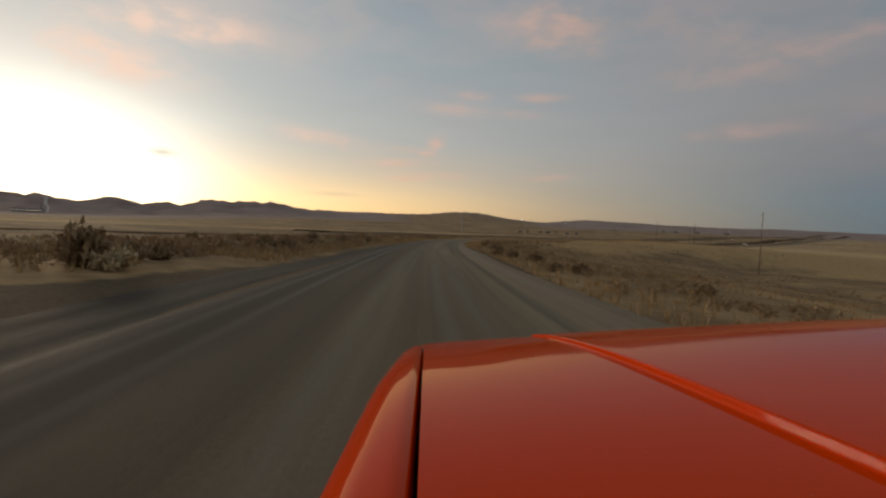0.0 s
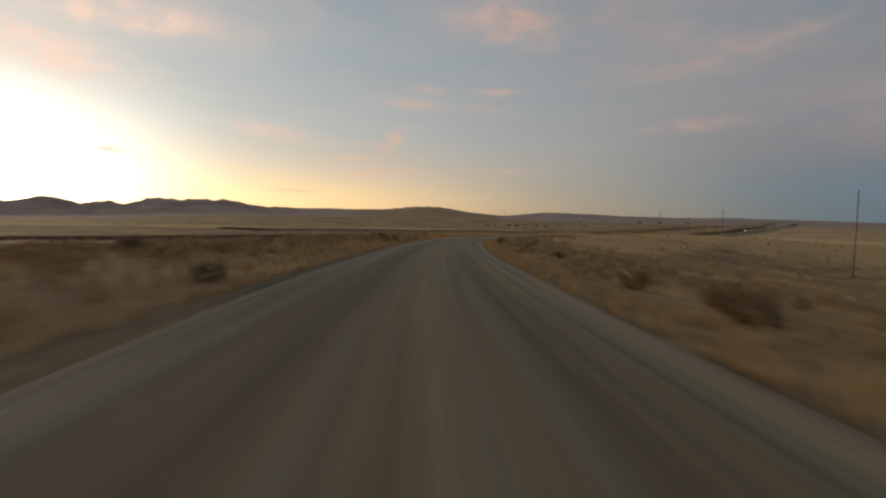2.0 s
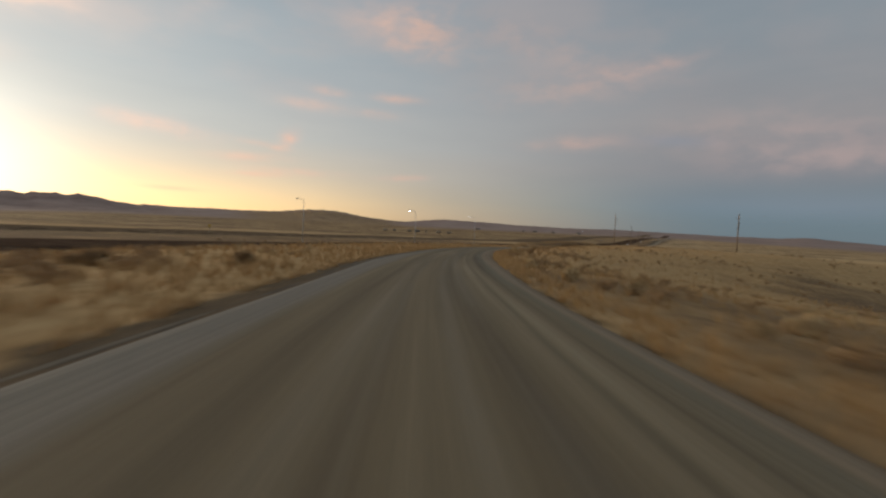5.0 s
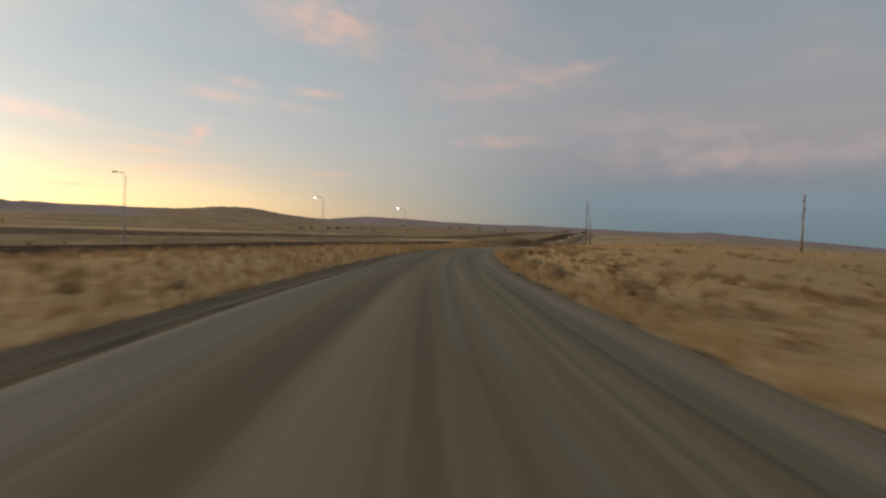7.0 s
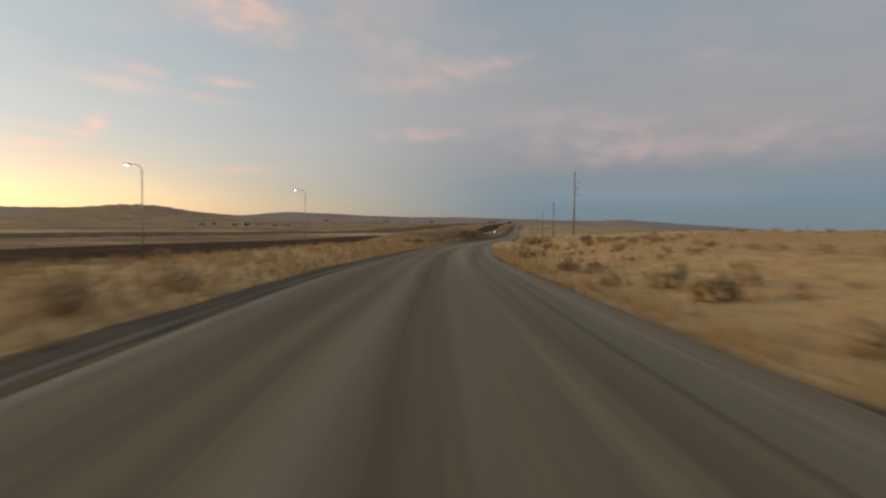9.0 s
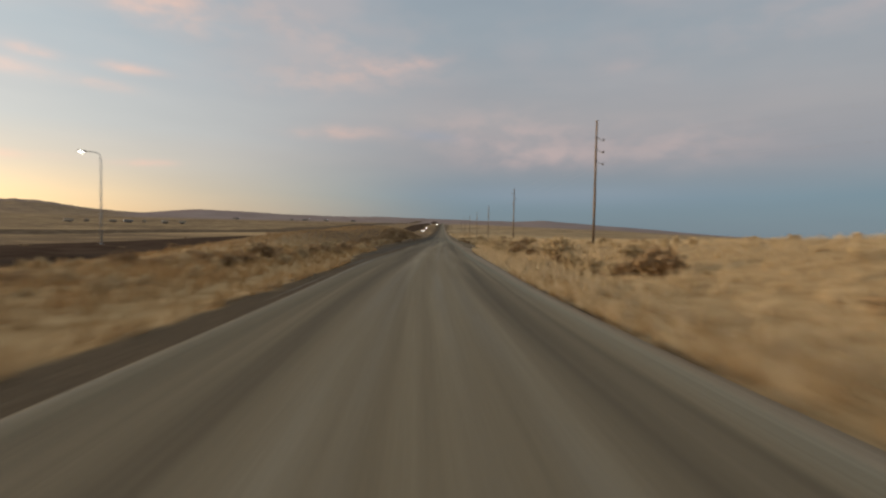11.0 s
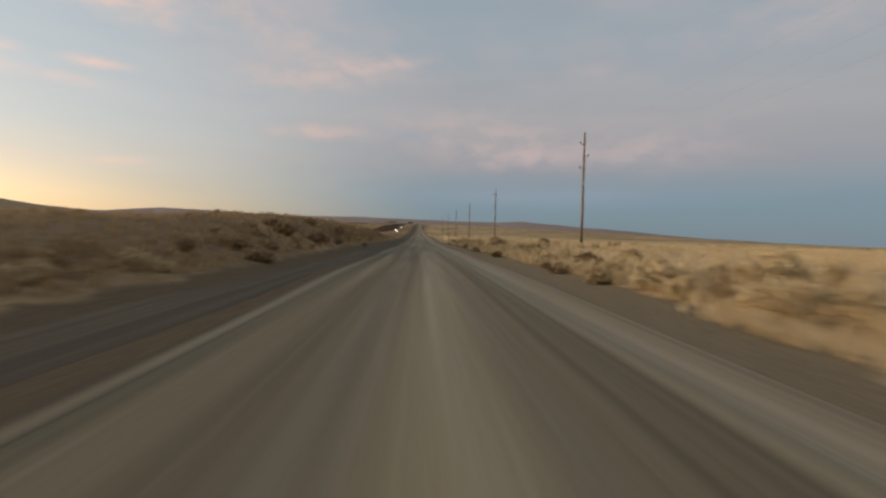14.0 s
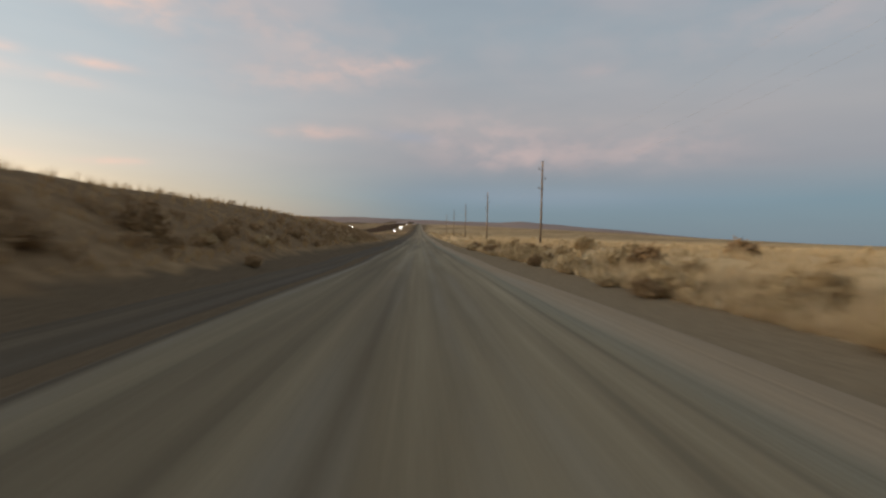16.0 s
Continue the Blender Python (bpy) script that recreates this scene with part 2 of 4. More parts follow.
def road_build(k, b):
    uv = k.n("ShaderNodeUVMap", uv_map="road").outputs[0]
    u, v, _ = k.xyz(uv)
    # tracks worn along the road: noise drawn out lengthways
    lane = k.noise(k.vec(k.math("MULTIPLY", u, 0.85), k.math("MULTIPLY", v, 0.022), 0.0), 1.0, 4.0, 0.56, 0.35)
    fine = k.noise(k.vec(k.math("MULTIPLY", u, 7.0), k.math("MULTIPLY", v, 0.05), 3.0), 1.0, 5.0, 0.65)
    grit = k.noise(k.vec(k.math("MULTIPLY", u, 22.0), k.math("MULTIPLY", v, 16.0), 0.0), 1.0, 6.0, 0.75)
    patch = k.noise(k.vec(k.math("MULTIPLY", u, 0.5), k.math("MULTIPLY", v, 0.09), 0.0), 1.0, 4.0)
    t = k.math("ADD", k.math("MULTIPLY", lane, 0.66), k.math("ADD", k.math("MULTIPLY", fine, 0.11), k.math("MULTIPLY", grit, 0.23)))
    c = k.ramp(t, [(0.36, (0.136, 0.102, 0.060)), (0.47, (0.204, 0.157, 0.094)), (0.55, (0.258, 0.202, 0.123)), (0.66, (0.372, 0.300, 0.19))])
    # packed wheel ruts are browner, loose gravel lies grey at the sides
    side = k.span(k.math("ADD", k.math("ABSOLUTE", u), k.math("MULTIPLY", patch, 1.6)), 2.9, 3.9)
    loose = k.ramp(k.math("ADD", k.math("MULTIPLY", grit, 0.5), k.math("MULTIPLY", fine, 0.5)), [(0.35, (0.140, 0.124, 0.084)), (0.66, (0.28, 0.255, 0.182))])
    c = k.mix(k.math("MULTIPLY", side, k.span(u, -1, 1, 0.1, 0.8)), c, loose)
    # dirt shoulders: dark and streaked to the left, tan gravel to the right
    shoulder = k.ramp(k.math("ADD", k.math("MULTIPLY", lane, 0.45), k.math("ADD", k.math("MULTIPLY", fine, 0.3), k.math("MULTIPLY", grit, 0.25))),
                      [(0.36, (0.062, 0.045, 0.027)), (0.52, (0.122, 0.091, 0.056)), (0.66, (0.205, 0.158, 0.102))])
    dark_start = k.math("MULTIPLY", k.span(v, 135, 15), k.span(patch, 0.2, 0.6, 0.5, 0.8))      # a darker stretch at the start
    shoulder = k.mix(dark_start, shoulder, (0.038, 0.032, 0.025, 1))
    c = k.mix(k.math("MULTIPLY", dark_start, k.span(u, 1.0, -1.8, 0.0, 0.85)), c, (0.072, 0.058, 0.039, 1))
    c = k.mix(k.span(k.math("ADD", u, k.math("MULTIPLY", patch, 0.3)), -3.45, -3.75), c, shoulder)
    tan_grit = k.ramp(k.math("ADD", k.math("MULTIPLY", fine, 0.45), k.math("MULTIPLY", grit, 0.55)), [(0.35, (0.220, 0.156, 0.092)), (0.66, (0.40, 0.292, 0.178))])
    c = k.mix(k.span(k.math("ADD", k.math("ADD", u, k.span(v, 75, 35, 0.0, 0.45)), k.math("MULTIPLY", patch, 0.5)), 3.1, 3.5), c, tan_grit)
    # darker packed lines where wheels run, a pale ridge of thrown gravel at the left edge
    wander = k.math("MULTIPLY", k.math("SUBTRACT", k.noise(k.vec(0.0, k.math("MULTIPLY", v, 0.03), 7.0), 1.0, 3.0), 0.5), 0.9)
    for at_u, wide, deep in ((-1.35, 0.26, 0.32), (2.35, 0.08, 0.38), (1.7, 0.07, 0.30), (-2.4, 0.7, 0.26), (-3.8, 0.10, 0.5), (-4.27, 0.12, 0.6), (-4.9, 0.16, 0.45)):
        o = k.math("DIVIDE", k.math("SUBTRACT", k.math("ADD", u, k.math("MULTIPLY", wander, 1.0 if abs(at_u) < 3 else 0.35)), at_u), wide)
        g = k.math("MULTIPLY", k.math("EXPONENT", k.math("MULTIPLY", k.math("MULTIPLY", o, o), -1.0)), k.math("MULTIPLY", k.span(fine, 0.25, 0.6), deep))
        c = k.mix(g, c, (0.052, 0.042, 0.029, 1))
    for at_u, wide, much in ((-3.5, 0.15, 0.6), (-3.98, 0.09, 0.65), (-4.55, 0.12, 0.5), (-0.75, 0.2, 0.3), (-0.4, 0.1, 0.22), (0.45, 0.13, 0.34), (1.0, 0.18, 0.26), (3.25, 0.2, 0.45)):
        o = k.math("DIVIDE", k.math("SUBTRACT", k.math("ADD", u, k.math("MULTIPLY", wander, 0.5)), at_u), wide)
        g = k.math("EXPONENT", k.math("MULTIPLY", k.math("MULTIPLY", o, o), -1.0))
        if at_u < -3.8:                      # the rough shoulder is smoother along the straight
            g = k.math("MULTIPLY", g, k.span(v, 290, 335, 1.0, 0.2))
        c = k.mix(k.math("MULTIPLY", k.math("MULTIPLY", g, k.span(patch, 0.3, 0.6)), much), c, (0.30, 0.262, 0.198, 1))
    c = k.mix(1.0, c, (0.885, 0.875, 0.86, 1), "MULTIPLY")
    # the road grows paler along the straight, most of all to the right
    paler_run = k.math("MULTIPLY", k.span(v, 225, 300), k.span(u, -3.2, 1.5, 0.08, 0.42))
    c = k.mix(1.0, c, k.mix(paler_run, (1, 1, 1, 1), (1.9, 1.9, 1.9, 1)), "MULTIPLY")
    # loose grey gravel thrown to the left of the tracks, all round the bend
    band = k.math("MULTIPLY", k.span(k.math("ADD", u, k.math("MULTIPLY", patch, 0.5)), -1.75, -2.35), k.span(k.math("ADD", u, k.math("MULTIPLY", patch, 0.3)), -3.7, -3.45))
    band = k.math("MULTIPLY", band, k.math("MULTIPLY", k.span(v, 40, 85), k.span(v, 240, 130, 0.0, 1.0)))
    c = k.mix(k.math("MULTIPLY", band, 0.66), c, k.ramp(k.math("ADD", k.math("MULTIPLY", fine, 0.6), k.math("MULTIPLY", grit, 0.4)), [(0.34, (0.190, 0.167, 0.132)), (0.66, (0.325, 0.290, 0.235))]))
    c = k.mix(k.math("MULTIPLY", dark_start, k.span(u, -1.5, -3.0, 0.0, 0.95)), c, (0.054, 0.044, 0.032, 1))
    # two paler ridges of thrown gravel beside the darker stretch
    for at_u, wide, much in ((-2.53, 0.15, 0.8), (-3.22, 0.09, 0.75), (-3.75, 0.08, 0.3)):
        o = k.math("DIVIDE", k.math("SUBTRACT", k.math("ADD", u, k.math("MULTIPLY", wander, 0.3)), at_u), wide)
        g = k.math("MULTIPLY", k.math("EXPONENT", k.math("MULTIPLY", k.math("MULTIPLY", o, o), -1.0)), k.math("MULTIPLY", k.math("MULTIPLY", k.span(v, 85, 45), k.span(v, 3, 17, 0.3, 0.85)), k.span(patch, 0.25, 0.5, 0.5, 1.0)))
        c = k.mix(k.math("MULTIPLY", g, much), c, (0.185, 0.165, 0.135, 1))
    k.put(b.inputs["Base Color"], c)
    k.put(b.inputs["Roughness"], k.span(lane, 0.3, 0.7, 0.78, 0.98))
    b.inputs["Specular IOR Level"].default_value = 0.10
    bump(k, b, k.math("ADD", grit, k.math("MULTIPLY", lane, 2.0)), 0.5, 0.03)


def plant_build(lo, hi):
    def build(k, b):
        rnd = k.n("ShaderNodeNewGeometry").outputs["Random Per Island"]
        per = k.n("ShaderNodeObjectInfo").outputs["Random"]
        f = k.math("ADD", k.math("MULTIPLY", rnd, 0.6), k.math("MULTIPLY", per, 0.4))
        c = k.ramp(f, [(0.1, lo), (0.9, hi)])
        k.put(b.inputs["Base Color"], c)
        b.inputs["Roughness"].default_value = 0.85
        b.inputs["Specular IOR Level"].default_value = 0.2
    return build


GROUND = shader("dry_ground", ground_build)
ROAD = shader("gravel_road", road_build)


def bank_build(k, b):
    p = k.n("ShaderNodeNewGeometry").outputs["Position"]
    c = k.ramp(k.noise(p, 0.35, 6.0, 0.65), [(0.3, (0.062, 0.038, 0.024)), (0.7, (0.145, 0.092, 0.058))])
    k.put(b.inputs["Base Color"], c)
    b.inputs["Roughness"].default_value = 1.0
    b.inputs["Specular IOR Level"].default_value = 0.0
    bump(k, b, k.noise(p, 1.5, 5.0), 0.6, 0.1)


BANK = shader("dark_bank_soil", bank_build)
SCRUB_BANK = plain("scrubby_bank", (0.20, 0.135, 0.080), 1.0, vary=0.45, scale=0.3, bumpy=0.05, spec=0.0)
STRAW = shader("dry_grass", plant_build((0.52, 0.380, 0.204), (0.84, 0.665, 0.415)))
GOLD = shader("golden_grass", plant_build((0.385, 0.238, 0.098), (0.69, 0.468, 0.228)))
BRUSH = shader("sagebrush_twigs", plant_build((0.195, 0.118, 0.058), (0.48, 0.325, 0.170)))
PALE_BRUSH = shader("rabbitbrush_twigs", plant_build((0.37, 0.262, 0.132), (0.72, 0.55, 0.315)))


def wood_build(k, b):
    p = k.n("ShaderNodeTexCoord").outputs["Object"]
    grain = k.noise(k.scaled(p, 14, 14, 0.7), 1.0, 6.0, 0.6, 0.3)
    k.put(b.inputs["Base Color"], k.ramp(grain, [(0.3, (0.15, 0.100, 0.066)), (0.7, (0.34, 0.245, 0.16))]))
    b.inputs["Roughness"].default_value = 0.85
    bump(k, b, grain, 0.5, 0.01)


WOOD = shader("weathered_pole_wood", wood_build)
STEEL = plain("galvanised_steel", (0.46, 0.46, 0.45), 0.55, 0.35, vary=0.12)
CERAMIC = plain("brown_insulator", (0.12, 0.09, 0.075), 0.3, vary=0.1)
WIRE = plain("dull_wire", (0.42, 0.42, 0.42), 0.6, 0.3)
RUBBER = plain("black_rubber", (0.02, 0.02, 0.02), 0.8)
DARK = plain("black_trim", (0.012, 0.012, 0.012), 0.6)
WHITE = plain("white_paint", (0.72, 0.71, 0.68), 0.5, vary=0.08)
GREYPAINT = plain("grey_paint", (0.22, 0.22, 0.23), 0.4, vary=0.1)
TANPAINT = plain("tan_boards", (0.30, 0.25, 0.19), 0.8, vary=0.15)
PALEPAINT = plain("pale_boards", (0.46, 0.38, 0.29), 0.8, vary=0.15)
SILVER = plain("alloy", (0.5, 0.5, 0.52), 0.35, 0.9)


def paint_build(k, b):
    p = k.n("ShaderNodeTexCoord").outputs["Object"]
    dust = k.noise(p, 3.0, 6.0, 0.6)
    specks = k.span(k.noise(p, 160.0, 2.0), 0.70, 0.76, 0.0, 0.25)
    c = k.mix(k.span(dust, 0.45, 0.85, 0.0, 0.05), (0.61, 0.044, 0.001, 1), (0.42, 0.08, 0.02, 1))
    k.put(b.inputs["Base Color"], k.mix(specks, c, (0.40, 0.20, 0.12, 1)))
    b.inputs["Roughness"].default_value = 0.5
    b.inputs["Specular IOR Level"].default_value = 0.0
    b.inputs["Coat Weight"].default_value = 0.85
    b.inputs["Coat IOR"].default_value = 1.10
    k.put(b.inputs["Coat Roughness"], k.span(dust, 0.3, 0.8, 0.03, 0.07))


PAINT = shader("red_orange_car_paint", paint_build)


def glass_build(k, b):
    b.inputs["Base Color"].default_value = (0.03, 0.035, 0.04, 1)
    b.inputs["Roughness"].default_value = 0.03
    b.inputs["Transmission Weight"].default_value = 0.6


GLASS = shader("tinted_glass", glass_build)


def glowing(name, color, power):
    def build(k, b):
        b.inputs["Base Color"].default_value = (*color, 1)
        b.inputs["Emission Color"].default_value = (*color, 1)
        b.inputs["Emission Strength"].default_value = power
    return shader(name, build)


LAMPLIGHT = glowing("lamp_glow", (1.0, 0.93, 0.8), 20.0)
HEADLIGHT = glowing("headlight_glow", (1.0, 0.93, 0.78), 26.0)

# ---------------------------------------------------------------- lie of the land
knots = np.array([[r[3], r[1], r[2], r[4]] for r in DRIVE])
END_S, END = 388.0, np.array([148.07, 342.27])
OUT = np.array([math.sin(radians(42.5)), math.cos(radians(42.5))])     # the straight that follows
OUT_R = np.array([OUT[1], -OUT[0]])


def hermite(s):
    """The road's centre line at the way s (vector)."""
    s = np.asarray(s, float)
    S = knots[:, 0]
    out = np.empty((len(s), 2))
    for c in (0, 1):
        P = knots[:, 1 + c]
        D = np.gradient(P, S)
        D[-1] = OUT[c]
        i = np.clip(np.searchsorted(S, s) - 1, 0, len(S) - 2)
        w = S[i + 1] - S[i]
        u = np.clip((s - S[i]) / w, 0, 1)
        out[:, c] = ((1 + 2 * u) * (1 - u) ** 2 * P[i] + u * (1 - u) ** 2 * w * D[i]
                     + u * u * (3 - 2 * u) * P[i + 1] + u * u * (u - 1) * w * D[i + 1])
    start = np.array([-0.045, 1.0])
    out = np.where((s < 0)[:, None], s[:, None] * start, out)
    return np.where((s > END_S)[:, None], END + (s - END_S)[:, None] * OUT, out)


line_s = np.concatenate([np.linspace(-400, -10, 30), np.arange(0, 480, 4.0), np.linspace(500, 4600, 60)])
line = hermite(line_s)


def smooth(a, b, x):
    u = np.clip((x - a) / (b - a), 0, 1)
    return u * u * (3 - 2 * u)


def road_coords(P):
    """Way along the road, offset to its right and distance from the driven stretch, of points P."""
    n = len(P)
    best, s_at, d_at = np.full(n, 1e18), np.zeros(n), np.zeros(n)
    core = np.full(n, 1e18)
    for i in range(len(line) - 1):
        a, e = line[i], line[i + 1] - line[i]
        L = np.hypot(*e)
        e = e / L
        q = P - a
        u = np.clip(q @ e, 0, L)
        w = q - u[:, None] * e
        d2 = (w * w).sum(1)
        hit = d2 < best
        best = np.where(hit, d2, best)
        s_at = np.where(hit, line_s[i] + u / L * (line_s[i + 1] - line_s[i]), s_at)
        d_at = np.where(hit, np.sign(q @ np.array([e[1], -e[0]])) * np.sqrt(d2), d_at)
        if -10 <= line_s[i] < 430:
            core = np.minimum(core, d2)
    return s_at, d_at, np.sqrt(core)


CREST_AZ = [-180, -60, -48, -42, -39.8, -37, -33.7, -31.8, -30.3, -28, -25.6, -22, -20.5, -17.4, -12, -7, -4, -1.5, 0, 1.8, 3.4, 5.2, 7, 9, 11.2, 15.6, 20, 25, 30, 36, 43, 50, 53.4, 58, 65, 70.6, 77.6, 87, 110, 180]
CREST_EL = [0.6, 1.2, 1.35, 1.26, 0.85, 1.45, 0.95, 1.35, 1.1, 1.85, 1.75, 2.0, 1.9, 1.4, 1.5, 1.58, 1.65, 1.88, 2.1, 2.2, 2.1, 1.85, 1.55, 1.4, 1.3, 1.8, 1.75, 1.55, 1.48, 1.55, 1.4, 1.3, 1.45, 1.1, 0.6, 0.1, -0.2, -0.5, -0.2, 0.6]
PLAIN_AZ = [-180, -60, -40, -30, -20, 0, 15, 30, 45, 60, 75, 90, 180]
PLAIN_EL = [0.2, -0.4, -0.4, 0.1, 0.6, 0.95, 0.95, 1.0, 0.95, 0.5, -0.3, -0.6, 0.2]


def ground_z(P):
    s, d, far = road_coords(P)
    a = np.abs(d)
    base = GRADE * np.clip(s, -100, 470)
    left, right = d < 0, d >= 0
    prof = np.where(a < 3.7, -0.09, 0.0)
    prof = np.where((a >= 3.7) & (a < 5.2), -0.09 - 0.14 * smooth(3.7, 5.2, a), prof)
    prof = np.where((a >= 5.2), -0.23, prof)
    # field to the right lies a little higher
    x, y = P[:, 0], P[:, 1]
    hollow = 1 - smooth(165, 218, y)            # before the bend the field falls away instead
    prof += np.where(right, (1 - hollow) * (0.95 * smooth(5.5, 14, a) - (0.3 + 0.3 * smooth(285, 330, s)) * smooth(50, 140, a)) - hollow * 0.1 * np.clip(a - 6, 0, 70), 0)
    prof += np.where(right, 1.35 * np.exp(-((x - 112) ** 2 + (y - 240) ** 2) / (2 * 25.0 ** 2)) * smooth(6, 22, a), 0)      # a low rise inside the bend
    # to the left it falls towards the highway, later a cut bank rises
    fall = 1 - smooth(268, 325, s)
    prof += np.where(left, (0.15 * smooth(5.5, 8, a) - 2.3 * smooth(9, 46, a)) * fall, 0)
    bank = smooth(333, 400, s) * (1 - 0.75 * smooth(455, 560, s))
    prof += np.where(left, bank * ((3.05 + 0.5 * smooth(386, 406, s)) * smooth(5.2, 14.5, a) - 2.2 * smooth(17, 40, a)) - 2.2 * (1 - fall) * (1 - bank) * smooth(9, 46, a), 0)
    prof += np.where(left, (0.3 + 1.0 * smooth(305, 345, s)) * smooth(258, 298, s) * (1 - smooth(352, 392, s)) * smooth(11, 20, a) * (1 - smooth(27, 36, a)), 0)    # grassy swell before the bank
    # low swells and hummocks
    hum = 0.10 * np.sin(x * 0.55 + 1.3 * np.sin(y * 0.31)) * np.sin(y * 0.47 + 0.9 * np.sin(x * 0.23)) + 0.18 * np.sin(x * 0.13 + 2) * np.sin(y * 0.11 + 0.7)
    prof += hum * smooth(6, 10, a)
    near = base + prof
    az = np.degrees(np.arctan2(x - 60, y - 200))
    e1, e2 = np.interp(az, PLAIN_AZ, PLAIN_EL), np.interp(az, CREST_AZ, CREST_EL)
    rolling = 1.5 * np.sin(x * 0.011 + np.sin(y * 0.006)) * np.sin(y * 0.009 + 1.0) * smooth(150, 600, far)
    flats = -4.6 + far * np.tan(np.radians(e1)) * smooth(40, 900, far) + rolling
    rough = 1 + 0.04 * np.sin(az * 3.1 + 1) * np.sin(az * 1.7) + np.where(az < -14, 0.03, 0.004) * np.sin(az * 9.3) + np.where(az < -14, 1.0, 0.04) * (0.12 * np.sin(az * 5.7 + 1.2 * np.sin(az * 2.1)) + 0.10 * np.sin(az * 3.3 + 0.6) * np.sin(az * 8.3))
    ridge = far * (np.tan(np.radians(e2)) - np.tan(np.radians(e1))) * smooth(1900, 3400, far) * rough
    folds = np.where(az > -15, 2.5, 14) * np.abs(np.sin(az * 1.9 + far * 0.004)) * smooth(2000, 2600, far) * (1 - smooth(2900, 3400, far)) * (e2 > 0.9)
    # level bed of the highway
    rel = P - END
    hw, ho = rel @ OUT, rel @ OUT_R
    shift = 13 * smooth(-85, -35, hw)
    bed = smooth(14, 28, -ho - shift) * (1 - smooth(170, 330, -ho)) * (1 - smooth(150, 420, hw))
    away = flats + ridge - folds - 0.10 * np.clip(far - 3700, 0, None)
    w = smooth(60, 420, far)
    z = near * (1 - w) + away * w
    return z * (1 - bed) + -4.7 * bed, s, d


def height(x, y):
    return float(ground_z(np.array([[x, y]]))[0][0])


dense_s = np.arange(-60, 900, 0.5)
dense = hermite(dense_s)
dense_t = np.gradient(dense, dense_s, axis=0)
dense_t /= np.hypot(dense_t[:, 0], dense_t[:, 1])[:, None]


def places(s, d):
    """Points at the ways s, d metres to the right of the road."""
    x, y = np.interp(s, dense_s, dense[:, 0]), np.interp(s, dense_s, dense[:, 1])
    tx, ty = np.interp(s, dense_s, dense_t[:, 0]), np.interp(s, dense_s, dense_t[:, 1])
    return np.stack([x + d * ty, y - d * tx], 1)


def mesh_ob(name, verts, faces, material, smooth_shade=True):
    V, Fa = np.asarray(verts, np.float32), np.asarray(faces, np.int32)
    n, k_ = Fa.shape
    me = bpy.data.meshes.new(name)
    me.vertices.add(len(V))
    me.vertices.foreach_set("co", V.ravel())
    me.loops.add(n * k_)
    me.loops.foreach_set("vertex_index", Fa.ravel())
    me.polygons.add(n)
    me.polygons.foreach_set("loop_start", np.arange(0, n * k_, k_, dtype=np.int32))
    me.polygons.foreach_set("use_smooth", np.full(n, smooth_shade))
    me.materials.append(material)
    me.update(calc_edges=True)
    me.validate()
    return new(name, me)


def grid_lines(a, b, step, lim, grow):
    mid = list(np.arange(a, b + 0.01, step))
    lo, hi, w = [a], [b], step
    while lo[-1] > -lim:
        w = min(w * grow, 42)
        lo.append(lo[-1] - w)
        hi.append(hi[-1] + w)
    return np.array(lo[:0:-1] + mid + hi[1:])


def left_reach(s):
    """How far the bare shoulder reaches to the left."""
    return np.interp(s, [0, 20, 40, 66, 135, 185, 255, 285, 301, 314, 326], [6.3, 5.7, 5.2, 4.5, 4.4, 5.1, 5.1, 4.3, 4.1, 5.0, 6.3])


def right_reach(s):
    return np.interp(s, [0, 38, 62, 130, 175, 230, 268, 302, 322, 345], [4.9, 4.7, 3.6, 3.55, 4.3, 4.4, 3.6, 3.6, 4.0, 4.7])


gx, gy = grid_lines(-45, 230, 1.5, 4300, 1.07), grid_lines(-25, 440, 1.5, 4300, 1.07)
XX, YY = np.meshgrid(gx, gy)
flat_pts = np.stack([XX.ravel(), YY.ravel()], 1)
gz, gs, gd = ground_z(flat_pts)
nx, ny = len(gx), len(gy)
idx = np.arange(nx * ny).reshape(ny, nx)
quads = np.stack([idx[:-1, :-1], idx[:-1, 1:], idx[1:, 1:], idx[1:, :-1]], -1).reshape(-1, 4)
ground = mesh_ob("ground", np.column_stack([flat_pts, gz]), quads, GROUND)
verge = ground.data.attributes.new("verge", "FLOAT", "POINT")
ga = np.abs(gd)
reach = np.where(gd < 0, left_reach(gs) - 0.1 + 0.9 * smooth(306, 332, gs) + 3.0 * (1 - smooth(3, 22, gs)), right_reach(gs) - 0.4 + 0.5 * smooth(305, 330, gs) + 2.2 * smooth(335, 366, gs))
vw = 1 - smooth(-1.2, 1.2, ga - reach)
verge.data.foreach_set("value", vw.astype(np.float32))
pale = ground.data.attributes.new("pale_grass", "FLOAT", "POINT")
pale.data.foreach_set("value", (smooth(270, 385, gs) * np.where(gd > 0, 0.5 + 0.5 * (1 - smooth(25, 90, ga)), 0.3)).astype(np.float32))
cover = ground.data.attributes.new("brush_cover", "FLOAT", "POINT")
cw = np.where(gd < 0, (0.85 + 0.5 * (1 - smooth(40, 90, gs))) * (1 - smooth(95, 150, gs)) + (0.30 * smooth(290, 318, gs) + 0.42 * smooth(320, 350, gs)) * (1 - smooth(20, 40, ga)), 0.85 * (1 - smooth(60, 290, gs)) + 0.6 * smooth(22, 60, ga) * (1 - smooth(170, 270, gs)))
g_rel = flat_pts - END
